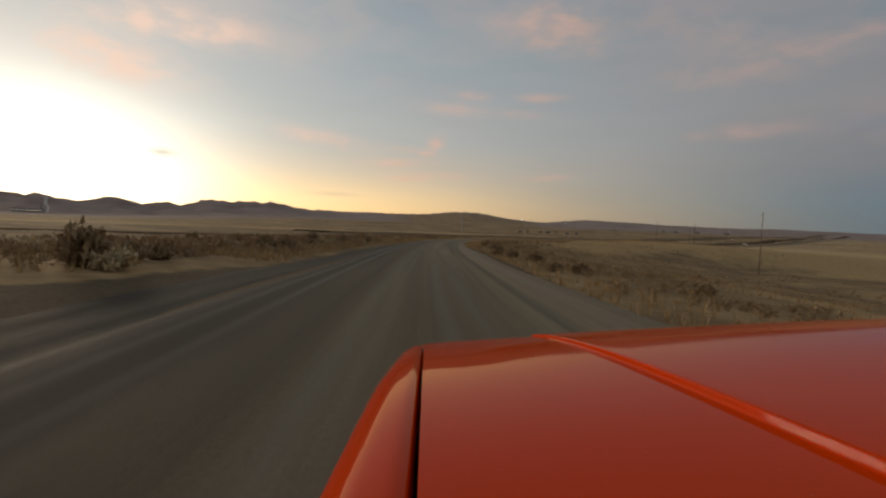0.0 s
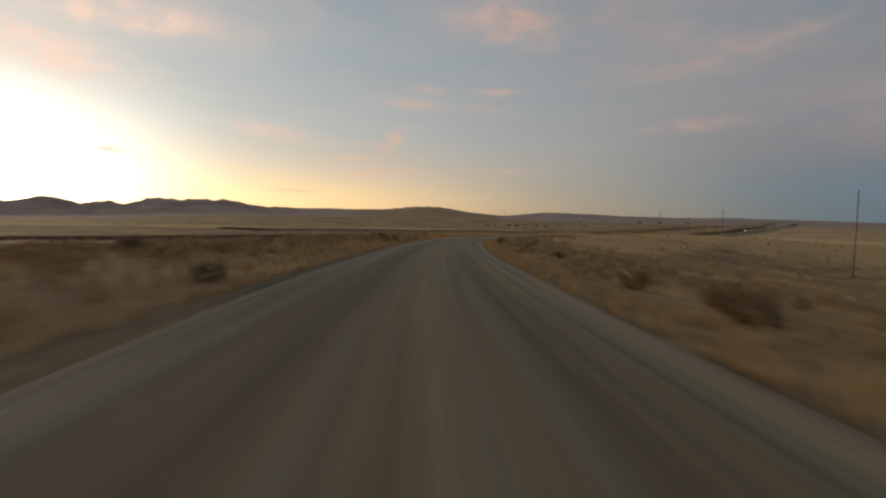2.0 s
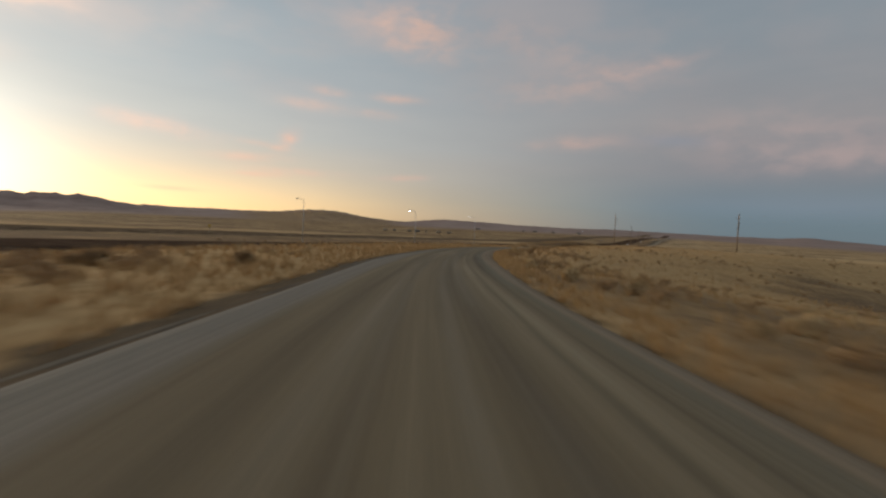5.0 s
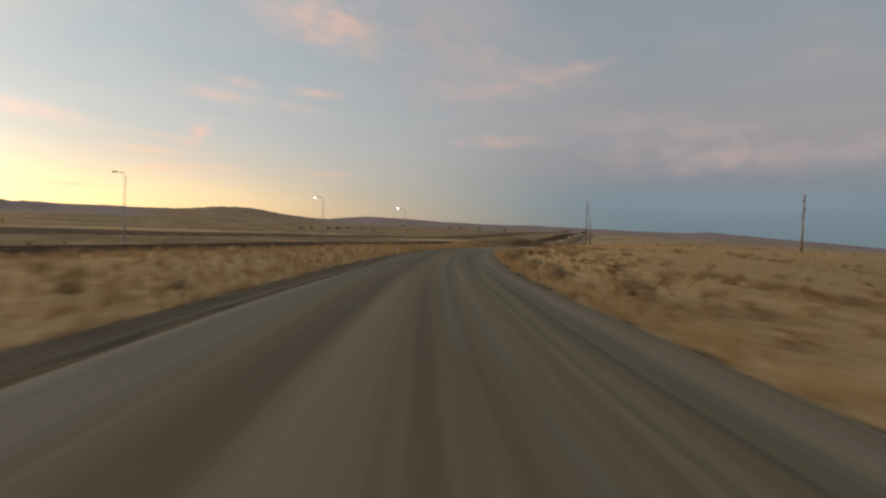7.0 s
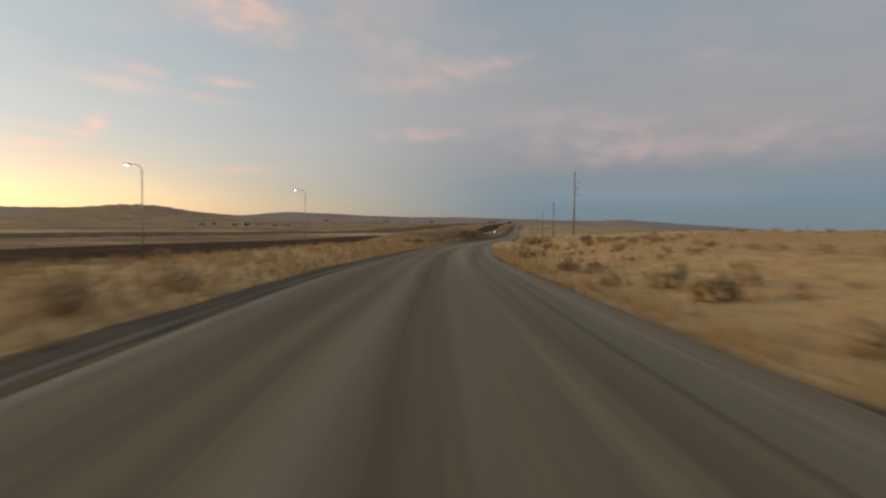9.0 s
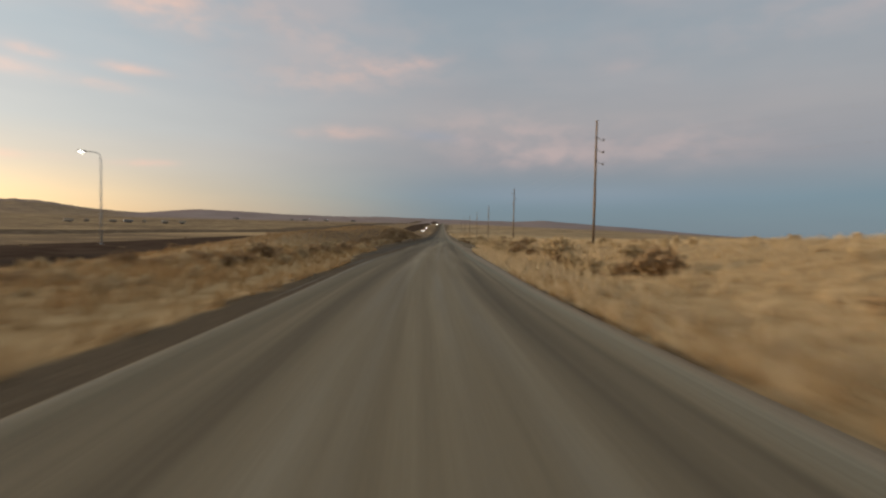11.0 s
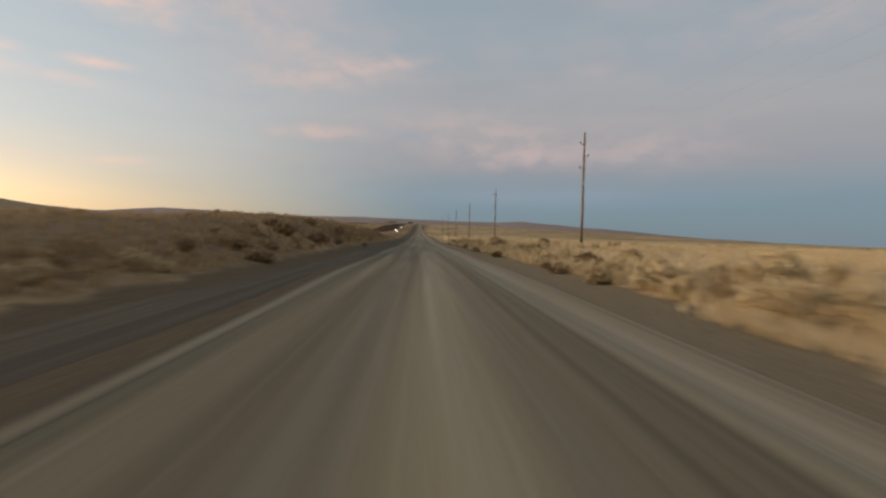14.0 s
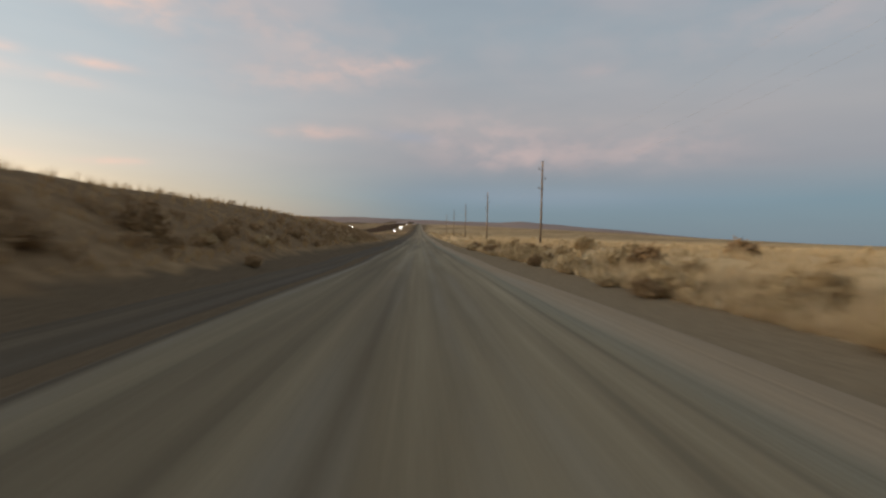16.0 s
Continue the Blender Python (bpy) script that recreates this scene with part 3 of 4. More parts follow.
g_off, g_way = -(g_rel @ OUT_R), g_rel @ OUT
cw = np.maximum(cw, 0.95 * smooth(44, 60, g_off) * (1 - smooth(130, 220, g_off)) * (1 - smooth(-20, 150, g_way)))
cw = np.maximum(cw, 0.95 * smooth(18, 32, g_off) * (1 - smooth(90, 150, g_off)) * (1 - smooth(-240, -150, g_way)))
cw = np.maximum(cw, np.where(g_off > 0, 0.6, 0.45) * smooth(110, 300, road_coords(flat_pts)[2]))
cover.data.foreach_set("value", (np.minimum(cw, np.where(gd < 0, 0.72, 0.70)) + 0.08).astype(np.float32))
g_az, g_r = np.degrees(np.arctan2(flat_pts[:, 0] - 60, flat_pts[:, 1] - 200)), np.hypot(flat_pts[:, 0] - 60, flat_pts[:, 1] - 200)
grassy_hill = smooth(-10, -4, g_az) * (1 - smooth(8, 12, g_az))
# share of the haze-paled rock, growing with distance, less on the grassy hill
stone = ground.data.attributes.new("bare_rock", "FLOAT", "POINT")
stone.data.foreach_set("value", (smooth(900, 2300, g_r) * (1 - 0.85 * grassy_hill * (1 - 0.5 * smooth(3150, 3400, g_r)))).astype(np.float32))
tagged(ground, "dry desert grassland rising to bare brown hills", "ground", kind="structure")

# ---------------------------------------------------------------- the gravel road
sl = np.concatenate([np.arange(-60, 470, 2.0), np.geomspace(472, 2600, 60)])
ul = np.array([-6.3, -5.9, -5.4, -4.9, -4.6, -4.3, -4.05, -3.8, -3.55, -3.3, -3.0, -2, -1, 0, 1, 2, 3.0, 3.4, 3.7, 4.1, 4.6])
uz = np.array([-0.34, -0.17, -0.15, -0.13, -0.09, -0.11, -0.12, -0.03, 0.016, 0.008, 0.0, 0.03, 0.05, 0.06, 0.05, 0.03, 0.0, 0.02, -0.04, -0.10, -0.32])
cl = hermite(sl)
tang = np.gradient(cl, sl, axis=0)
tang /= np.hypot(tang[:, 0], tang[:, 1])[:, None]
norm = np.stack([tang[:, 1], -tang[:, 0]], 1)
cz = ground_z(cl)[0] + 0.09
pinch = 0.36 + 0.40 * smooth(235, 315, sl)         # the left edge draws in along the straight
out_l, out_r = left_reach(sl), right_reach(sl)
wob2 = 0.14 * np.sin(sl * 0.37 + 2) + 0.16 * np.sin(sl * 0.13) + 0.08 * np.sin(sl * 0.9)
wob = 0.12 * np.sin(sl * 0.21) + 0.10 * np.sin(sl * 0.083 + 1)
rv = []
for i in range(len(sl)):
    for u, dz in zip(ul, uz):
        k_ = u + np.sign(u) * (wob[i] * min(max((abs(u) - 3.0) / 0.5, 0), 1) + wob2[i] * min(max((abs(u) - 4.4) / 1.5, 0), 1))
        if u < -3.6:
            edge = 3.6 - pinch[i]
            k_ += u * -1 - edge - (-3.6 - u) / 2.7 * (out_l[i] - edge)
        elif u < -2:
            k_ += pinch[i] * min((-2 - u) / 1.5, 1)
        elif u > 3.0:
            k_ += 2.75 + (u - 3.0) / 1.6 * (out_r[i] - 2.75) - u
        elif u > 2:
            k_ -= 0.25 * (u - 2)
        rv.append((cl[i, 0] + norm[i, 0] * k_, cl[i, 1] + norm[i, 1] * k_, cz[i] + dz + (0.12 if sl[i] > 480 else 0)))
m_ = len(ul)
rf = [(i * m_ + j, i * m_ + j + 1, (i + 1) * m_ + j + 1, (i + 1) * m_ + j) for i in range(len(sl) - 1) for j in range(m_ - 1)]
road = mesh_ob("road", rv, rf, ROAD)
uvl = road.data.uv_layers.new(name="road")
vu = np.array([(u, s) for s in sl for u in ul])
loops = np.empty(len(road.data.loops), int)
road.data.loops.foreach_get("vertex_index", loops)
uvl.data.foreach_set("uv", vu[loops].ravel())
tagged(road, "worn grey-brown gravel road with wheel tracks", "road", kind="structure")

# ---------------------------------------------------------------- the highway beside it
def strip(name, off_a, off_b, raise_z, slope, material, label, start=-620):
    """A raised carriageway with sloped sides, parallel to the straight."""
    ways = np.concatenate([np.arange(start, 500, 8.0), np.geomspace(505, 2600, 40)])
    offs = [off_a - slope, off_a, off_a * 0.66 + off_b * 0.34, off_a * 0.34 + off_b * 0.66, off_b, off_b + slope]
    ups = [-0.3, raise_z, raise_z + 0.06, raise_z + 0.06, raise_z, -0.3]
    n = len(offs)
    pts = np.array([END + OUT * w + OUT_R * o for w in ways for o in offs])
    z0 = ground_z(pts)[0].reshape(-1, n)
    lift = np.array(ups)[None] + 0.15 * np.sin(ways * 0.05)[:, None]
    zz = np.where(np.array(ups)[None] > 0, z0[:, 2:4].max(1)[:, None], z0) + lift
    fs = [(i * n + j, i * n + j + 1, (i + 1) * n + j + 1, (i + 1) * n + j) for i in range(len(ways) - 1) for j in range(n - 1)]
    ob = mesh_ob(name, np.column_stack([pts, zz.ravel()]).tolist(), fs, material, False)
    return tagged(ob, label, "road", kind="structure")


strip("highway", -54, -31, 0.35, 3, BANK, "dark highway embankment crossing the plain")
strip("highway", -150, -118, 0.7, 9, SCRUB_BANK, "far dark highway embankment on the plain", -190)

# ---------------------------------------------------------------- building helpers
def part(name, bm, material, parent=None, label="", bevel=0.0, smooth_shade=False):
    """Links a bmesh as one mesh object under a thing or part."""
    if bevel:
        bmesh.ops.bevel(bm, geom=list(bm.edges), offset=bevel, segments=2, affect="EDGES", clamp_overlap=True)
    me = bpy.data.meshes.new(name)
    bm.to_mesh(me)
    bm.free()
    me.materials.append(material)
    if smooth_shade:
        me.polygons.foreach_set("use_smooth", [True] * len(me.polygons))
    ob = new(name, me)
    if parent:
        ob.parent = parent
    if label:
        tagged(ob, label)
    return ob


def box(bm, x0, x1, y0, y1, z0, z1):
    bmesh.ops.create_cube(bm, size=1, matrix=Matrix.Translation(((x0 + x1) / 2, (y0 + y1) / 2, (z0 + z1) / 2)) @ Matrix.Diagonal((x1 - x0, y1 - y0, z1 - z0, 1)))
    return bm


def tube(bm, pts, radii, sides=10):
    """A round tapered tube through points."""
    rings = []
    for i, p in enumerate(pts):
        p = Vector(p)
        a, b = Vector(pts[max(i - 1, 0)]), Vector(pts[min(i + 1, len(pts) - 1)])
        q = (b - a).to_track_quat("Z", "Y")
        r = radii[i] if isinstance(radii, (list, tuple)) else radii
        rings.append([bm.verts.new(p + q @ Vector((r * math.cos(t), r * math.sin(t), 0))) for t in [2 * math.pi * j / sides for j in range(sides)]])
    for r0, r1 in zip(rings, rings[1:]):
        for j in range(sides):
            bm.faces.new((r0[j], r0[(j + 1) % sides], r1[(j + 1) % sides], r1[j]))
    bm.faces.new(rings[0][::-1])
    bm.faces.new(rings[-1])
    return bm


def thing(name, m, label, category, group=""):
    ob = new(name)
    ob.matrix_world = m
    return tagged(ob, label, category, group)


# ---------------------------------------------------------------- power line
POLES = [(103.7, 160.8), (114.9, 226.1), (126.1, 292.2), (169.3, 339.1), (206.4, 380.9), (240.9, 419.2)]
step = np.array(POLES[5]) - np.array(POLES[4])
POLES += [tuple(np.array(POLES[5]) + step * i) for i in range(1, 4)]
POLES.insert(0, (92.5, 95.5))
TALL = [16.0, 20.6, 9.9, 14.0, 12.5] + [11.6] * 5      # pole heights; one stands in a hollow
ARMS = [(-1, 1.15), (1, 2.5), (-1, 3.8)]            # side and drop below the top


def utility_pole(x, y, turn, top, corner=False):
    ob = thing("utility_pole", pose(x, y, height(x, y) - 0.15, 0, 0, -turn), "tall weathered wooden power pole standing in dry grass", "utility pole", "poles of the power line")
    part("shaft", tube(bmesh.new(), [(0, 0, 0), (0.01, 0, top * 0.35), (0, 0.01, top * 0.7), (0, 0, top)], [0.17, 0.155, 0.135, 0.11], 12), WOOD, ob, smooth_shade=True)
    part("pole_cap", tube(bmesh.new(), [(0, 0, top - 0.06), (0, 0, top + 0.02), (0, 0, top + 0.05)], [0.125, 0.125, 0.06], 12), CERAMIC, ob)
    for side, drop in ARMS:
        if corner:                               # long sloping arms on the outer side of the bend
            side, z, out, dip = 1, top - drop - 0.7, 0.95, 0.34
        else:
            z, out, dip = top - drop, 0.42, 0.0
        br = part("bracket", tube(bmesh.new(), [(side * 0.08, 0, z - (0.12 if not corner else -0.05)), (side * out * 0.6, 0, z - dip * 0.55 - 0.03), (side * out, 0, z - dip)], 0.035, 6), STEEL, ob)
        part("band", tube(bmesh.new(), [(0, 0, z - 0.10), (0, 0, z + 0.06)], 0.145, 12), CERAMIC, ob)
        z -= dip
        bm = bmesh.new()
        tube(bm, [(side * out, 0, z - 0.03), (side * out, 0, z + 0.06), (side * out, 0, z + 0.07), (side * out, 0, z + 0.16), (side * out, 0, z + 0.17), (side * out, 0, z + 0.27)],
             [0.05, 0.05, 0.085, 0.06, 0.085, 0.04], 8)
        part("insulator", bm, CERAMIC, br)
    bm = bmesh.new()
    tube(bm, [(0.0, -0.19, top - 5.6), (0, -0.19, top - 5.2)], 0.05, 6)
    part("cable_clamp", bm, STEEL, ob)
    return ob


def pole_turn(i):
    a, b = np.array(POLES[max(i - 1, 0)]), np.array(POLES[min(i + 1, len(POLES) - 1)])
    return math.degrees(math.atan2(*(b - a)))


for i, (x, y) in enumerate(POLES):
    utility_pole(x, y, pole_turn(i), TALL[i], i == 3)


def overhead_wire(i, side, drop, sag):
    bm = bmesh.new()
    ends = []
    for j in (i, i + 1):
        x, y = POLES[j]
        t = radians(pole_turn(j))
        off, low = (0.95, drop + 1.04) if j == 3 else (side * 0.42, drop)
        ends.append(Vector((x + off * math.cos(t), y - off * math.sin(t), height(x, y) - 0.15 + TALL[j] - low + 0.27)))
    pts = [ends[0].lerp(ends[1], u / 14) - Vector((0, 0, sag * 4 * (u / 14) * (1 - u / 14))) for u in range(15)]
    ob = part("overhead_wire", tube(bm, pts, 0.0032, 4), WIRE)
    tagged(ob, "thin dark power wire sagging between wooden poles", "wire", "wires of the power line")


for i in range(len(POLES) - 1):
    for side, drop in ARMS:
        overhead_wire(i, side, drop, 0.7)


# ---------------------------------------------------------------- street lamps on the highway
def street_lamp(x, y, lit, turn):
    z = height(x, y)
    ob = thing("street_lamp", pose(x, y, z, 0, 0, turn), "lit street lamp on a slim grey steel mast" if lit else "unlit street lamp on a slim grey steel mast", "street lamp", "lamps along the highway")
    H = 8.2 - z
    part("base", tube(bmesh.new(), [(0, 0, -0.3), (0, 0, 0.35)], 0.3, 12), STEEL, ob)
    part("mast", tube(bmesh.new(), [(0, 0, 0.3), (0, 0, H * 0.5), (0, 0, H - 0.9)], [0.11, 0.095, 0.075], 10), STEEL, ob, smooth_shade=True)
    pts = [(0, 0, H - 0.92)] + [(-1.0 * (1 - math.cos(a)) - 0.0, 0, H - 0.9 + 0.85 * math.sin(a)) for a in [0.3, 0.7, 1.1, 1.5]] + [(-2.4, 0, H + 0.1)]
    part("arm", tube(bmesh.new(), pts, 0.06, 8), STEEL, ob, smooth_shade=True)
    bm = bmesh.new()
    box(bm, -3.15, -2.3, -0.2, 0.2, H - 0.015, H + 0.2)
    head = part("lamp_head", bm, GREYPAINT, ob, bevel=0.04)
    bm = bmesh.new()
    bmesh.ops.create_uvsphere(bm, u_segments=12, v_segments=8, radius=0.3, matrix=pose(-2.8, 0, H) @ Matrix.Diagonal((1.0, 0.6, 0.45, 1)))
    part("lens", bm, LAMPLIGHT if lit else WHITE, head, smooth_shade=True)
    return ob


for x, y, lit in ((9.9, 281.0, False), (51.5, 312.1, True), (87.4, 344.3, True)):
    street_lamp(x, y, lit, -46)


# ---------------------------------------------------------------- cars and trailers far off
def far_car(w, off, color, toward=True):
    p = END + OUT * w + OUT_R * off
    z = float(ground_z(np.array([p]))[0][0]) + 0.45
    ob = thing("car", pose(p[0], p[1], z, 0, 0, -42.5 + (180 if toward else 0)), "distant car with its headlights on, out on the plain", "car", "cars with their lights on")
    bm = bmesh.new()
    prof = [(-2.2, 0.35), (-2.2, 0.85), (-1.9, 0.95), (-1.5, 1.0), (-0.9, 1.5), (0.7, 1.52), (1.2, 1.02), (2.1, 0.85), (2.25, 0.6), (2.25, 0.35)]
    lo = [bm.verts.new((-0.88, y, z_)) for y, z_ in prof]
    hi = [bm.verts.new((0.88, y, z_)) for y, z_ in prof]
    bm.faces.new(lo)
    bm.faces.new(hi[::-1])
    for i in range(len(prof)):
        j = (i + 1) % len(prof)
        bm.faces.new((lo[j], lo[i], hi[i], hi[j]))
    bmesh.ops.recalc_face_normals(bm, faces=bm.faces)
    part("body", bm, color, ob, bevel=0.05)
    for sx in (-1, 1):
        for y in (-1.35, 1.4):
            part("wheel", tube(bmesh.new(), [(sx * 0.72, y, 0.33), (sx * 0.92, y, 0.33)], 0.33, 16), RUBBER, ob)
        bm = bmesh.new()
        bmesh.ops.create_uvsphere(bm, u_segments=10, v_segments=8, radius=0.2, matrix=pose(sx * 0.6, 2.2, 0.72) @ Matrix.Diagonal((1, 0.5, 0.8, 1)))
        part("headlight", bm, HEADLIGHT, ob, "glowing headlight")
    return ob


for w, off, c in ((374, -19, WHITE), (612, -84, GREYPAINT), (633, -24, WHITE), (982, -12, GREYPAINT), (1350, -34, WHITE)):
    far_car(w, off, c)


def trailer(az, r, length, color, turn):
    x, y = 60 + r * math.sin(radians(az)), 200 + r * math.cos(radians(az))
    ob = thing("trailer", pose(x, y, height(x, y), 0, 0, turn), "pale farm trailer parked on the far slope", "trailer", "trailers on the slope")
    part("body", box(bmesh.new(), -length / 2, length / 2, -1.2, 1.2, 0.7, 3.2), color, ob, bevel=0.12)
    part("roof", box(bmesh.new(), -length / 2 + 0.06, length / 2 - 0.06, -1.12, 1.12, 3.203, 3.36), PALEPAINT, ob, bevel=0.05)
    part("skirt", box(bmesh.new(), -length / 2 + 0.2, length / 2 - 0.2, -1.222, 1.222, 0.72, 1.35), DARK, ob)
    part("chassis", box(bmesh.new(), -length / 2 - 0.9, length / 2, -0.5, 0.5, 0.5, 0.68), DARK, ob)
    for sx in (-0.5, 0.5):
        for sy in (-1.1, 1.1):
            part("wheel", tube(bmesh.new(), [(sx + length * 0.1, sy - 0.12, 0.4), (sx + length * 0.1, sy + 0.12, 0.4)], 0.4, 14), RUBBER, ob)
    return ob


for az, r, L, c, tn in ((6.2, 640, 7, PALEPAINT, 12), (7.4, 655, 5, TANPAINT, 60), (9.3, 640, 6, TANPAINT, -10), (10.4, 655, 8, GREYPAINT, 8), (11.6, 660, 5, TANPAINT, 70), (13.2, 650, 7, PALEPAINT, 35), (14.6, 655, 6, PALEPAINT, -30)):
    trailer(az, r, L, c, tn)

# ---------------------------------------------------------------- the red car at the start
# built round the lens's place: x to the right of it, y ahead of it, z above the road
CAR_X = 0.80                 # the car's middle, right of the lens
FRONT, COWL = 1.79, 0.26     # front edge of the hood, foot of the windscreen
LEAN = pose(0, 0, EYE, 0, -5.5, 0) @ pose(0, 0, -EYE)   # the body leans on its springs; the wheels stay upright


def half_width(y):
    """The bonnet is a little wider towards the nose."""
    return 0.815 + 0.042 * y


def crown(y):
    """Height of the bonnet's skin at its edge: it falls away ever more steeply towards the nose."""
    t = max(0.0, (y - 0.3) / 1.5)
    return 0.93 + 1.5 * (0.10 * (1 - t) + 0.135 * (1 - t ** 2.8) / 2.8)


def crease(y):
    """Half width of the raised middle of the bonnet."""
    return 0.472 + 0.020 * y


def hood_top(x, y):
    step = 0.0115 - 0.004 * max(0.0, (y - 0.9) / 0.9)
    return crown(y) + 0.004 * (1 - (x / half_width(y)) ** 2) + step / (1 + math.exp((abs(x) - crease(y)) / 0.0010))


def front_edge(x):
    return FRONT - 0.21 * (abs(x) / 0.88) ** 4


def hood_columns():
    """Offsets across the bonnet: share of the crease's offset within it, then over its step, then out to the edge."""
    inner = [("in", u) for u in np.linspace(0, 0.985, 16)]
    face = [("step", u) for u in np.linspace(-0.004, 0.004, 17)]
    outer = [("out", u) for u in np.linspace(0.03, 1, 18)]
    return inner + face + outer


def skin(bm, nys, y0, edge_round=0.05):
    """The bonnet's skin, rolled over at the nose and turned down at its sides."""
    rows = []
    cols = hood_columns()
    for side, (kind, u) in [(-1, c) for c in cols[::-1]] + [(1, c) for c in cols[1:]]:
        def at(y):
            c, h = crease(y), half_width(y)
            return side * {"in": c * u, "step": c + u, "out": c + 0.004 + (h - c - 0.004) * u}[kind]
        y1 = front_edge(at(FRONT - 0.1))
        col = []
        for j in range(nys + 1):
            y = y0 + (y1 - y0) * j / nys
            roll = max(0.0, (y - (y1 - edge_round)) / edge_round)
            col.append(bm.verts.new((at(y) + CAR_X, y, hood_top(at(y), y) - 0.006 * roll ** 2)))
        end = hood_top(at(y1), y1)
        for fwd, down in ((0.012, 0.020), (0.016, 0.05), (0.008, 0.11)):
            col.append(bm.verts.new((at(y1) + CAR_X, y1 + fwd, end - down)))
        rows.append(col)
    for edge, inward in ((rows[0], 0.002), (rows[-1], -0.002)):        # the turned-down sides, with a sharp edge
        top = [bm.verts.new(v.co) for v in edge]
        lip = [bm.verts.new((v.co.x + inward, v.co.y, v.co.z - 0.022)) for v in edge]
        for j in range(len(lip) - 1):
            bm.faces.new((top[j], lip[j], lip[j + 1], top[j + 1]))
    for a, b in zip(rows, rows[1:]):
        for j in range(len(a) - 1):
            bm.faces.new((a[j], b[j], b[j + 1], a[j + 1]))
    bmesh.ops.recalc_face_normals(bm, faces=bm.faces)
    return bm


def red_car():
    ob = thing("car", pose(0, 0, 0), "glossy red-orange car seen over its bonnet, standing on the gravel road", "car")

    def body(name, bm, material, label="", bevel=0.0, smooth_shade=False, under=None):
        bmesh.ops.transform(bm, matrix=LEAN, verts=bm.verts)
        return part(name, bm, material, under or ob, label, bevel, smooth_shade)

    body("hood", skin(bmesh.new(), 60, COWL), PAINT, "glossy red-orange bonnet with two raised creases", smooth_shade=True)
    body("hood_gap", box(bmesh.new(), CAR_X - 0.87, CAR_X + 0.87, COWL - 0.2, FRONT - 0.42, 0.62, 0.955), DARK, "black gap under the bonnet's edge")
    prof = [(0.0, 0.05), (0.0, 0.003), (0.003, 0.0), (0.02, 0.0007), (0.04, 0.0028), (0.055, 0.0067), (0.068, 0.0133), (0.08, 0.0234), (0.09, 0.039), (0.097, 0.06), (0.100, 0.10), (0.104, 0.2), (0.106, 0.46)]
    for sx in (-1, 1):
        bm = bmesh.new()
        cols = []
        for j in range(61):
            t = j / 60
            y = -0.9 + (1.57 + 0.9) * t
            f = max(0.0, (y - 0.9) / (1.57 - 0.9))
            shrink = 1 - 0.30 * f - 0.40 * max(0, (f - 0.7) / 0.3) ** 2
            gap = 0.009 - 0.005 * max(0, min(1, (y - COWL) / 1.1))
            drop = 0.035 * max(0, (f - 0.86) / 0.14) ** 2
            yc = max(y, COWL)
            cols.append([bm.verts.new((CAR_X + sx * (half_width(yc) + gap + px_ * shrink), y - (0.05 if f >= 1 and pz > 0.05 else 0), crown(yc) - pz - drop)) for px_, pz in prof])
        for a, b in zip(cols, cols[1:]):
            for j in range(len(a) - 1):
                bm.faces.new((a[j], a[j + 1], b[j + 1], b[j]))
        bm.faces.new(cols[-1])
        bmesh.ops.recalc_face_normals(bm, faces=bm.faces)
        body("fender", bm, PAINT, smooth_shade=True)
        wheel_x = CAR_X + sx * 0.76
        for wy in (1.05, -1.65):
            wheel = part("wheel", tube(bmesh.new(), [(wheel_x - 0.11, wy, 0.36), (wheel_x - 0.09, wy, 0.36), (wheel_x + 0.09, wy, 0.36), (wheel_x + 0.11, wy, 0.36)], [0.30, 0.33, 0.33, 0.30], 28), RUBBER, ob)
            part("rim", tube(bmesh.new(), [(wheel_x + sx * 0.10, wy, 0.36), (wheel_x + sx * 0.118, wy, 0.36)], 0.2, 20), SILVER, wheel)
        body("headlight", box(bmesh.new(), CAR_X + sx * 0.68 - 0.15, CAR_X + sx * 0.68 + 0.15, FRONT - 0.42, FRONT - 0.19, 0.66, 0.80), GLASS, bevel=0.03)
        body("side_panel", box(bmesh.new(), CAR_X + sx * 0.86 - 0.06, CAR_X + sx * 0.86 + 0.06, -2.5, -0.9, 0.36, 1.10), PAINT, bevel=0.04)
        body("pillar", tube(bmesh.new(), [(CAR_X + sx * 0.74, COWL - 0.16, 1.10), (CAR_X + sx * 0.58, -0.64, 1.53)], 0.03, 8), PAINT)
        body("rear_pillar", tube(bmesh.new(), [(CAR_X + sx * 0.58, -1.66, 1.54), (CAR_X + sx * 0.80, -2.3, 1.08)], 0.05, 8), PAINT)
    body("front_bumper", box(bmesh.new(), CAR_X - 0.86, CAR_X + 0.86, FRONT - 0.34, FRONT - 0.02, 0.34, 0.66), PAINT, bevel=0.07)
    body("grille", box(bmesh.new(), CAR_X - 0.55, CAR_X + 0.55, FRONT - 0.14, FRONT - 0.04, 0.67, 0.78), DARK, bevel=0.02)
    body("underbody", box(bmesh.new(), CAR_X - 0.72, CAR_X + 0.72, -2.5, FRONT - 0.36, 0.34, 0.61), DARK)
    body("tail", box(bmesh.new(), CAR_X - 0.92, CAR_X + 0.92, -2.66, -2.5, 0.40, 1.10), PAINT, bevel=0.05)
    bm = bmesh.new()
    bm.faces.new([bm.verts.new((CAR_X + x, y, z)) for x, y, z in ((-0.72, COWL - 0.14, 1.13), (0.72, COWL - 0.14, 1.13), (0.56, -0.62, 1.53), (-0.56, -0.62, 1.53))])
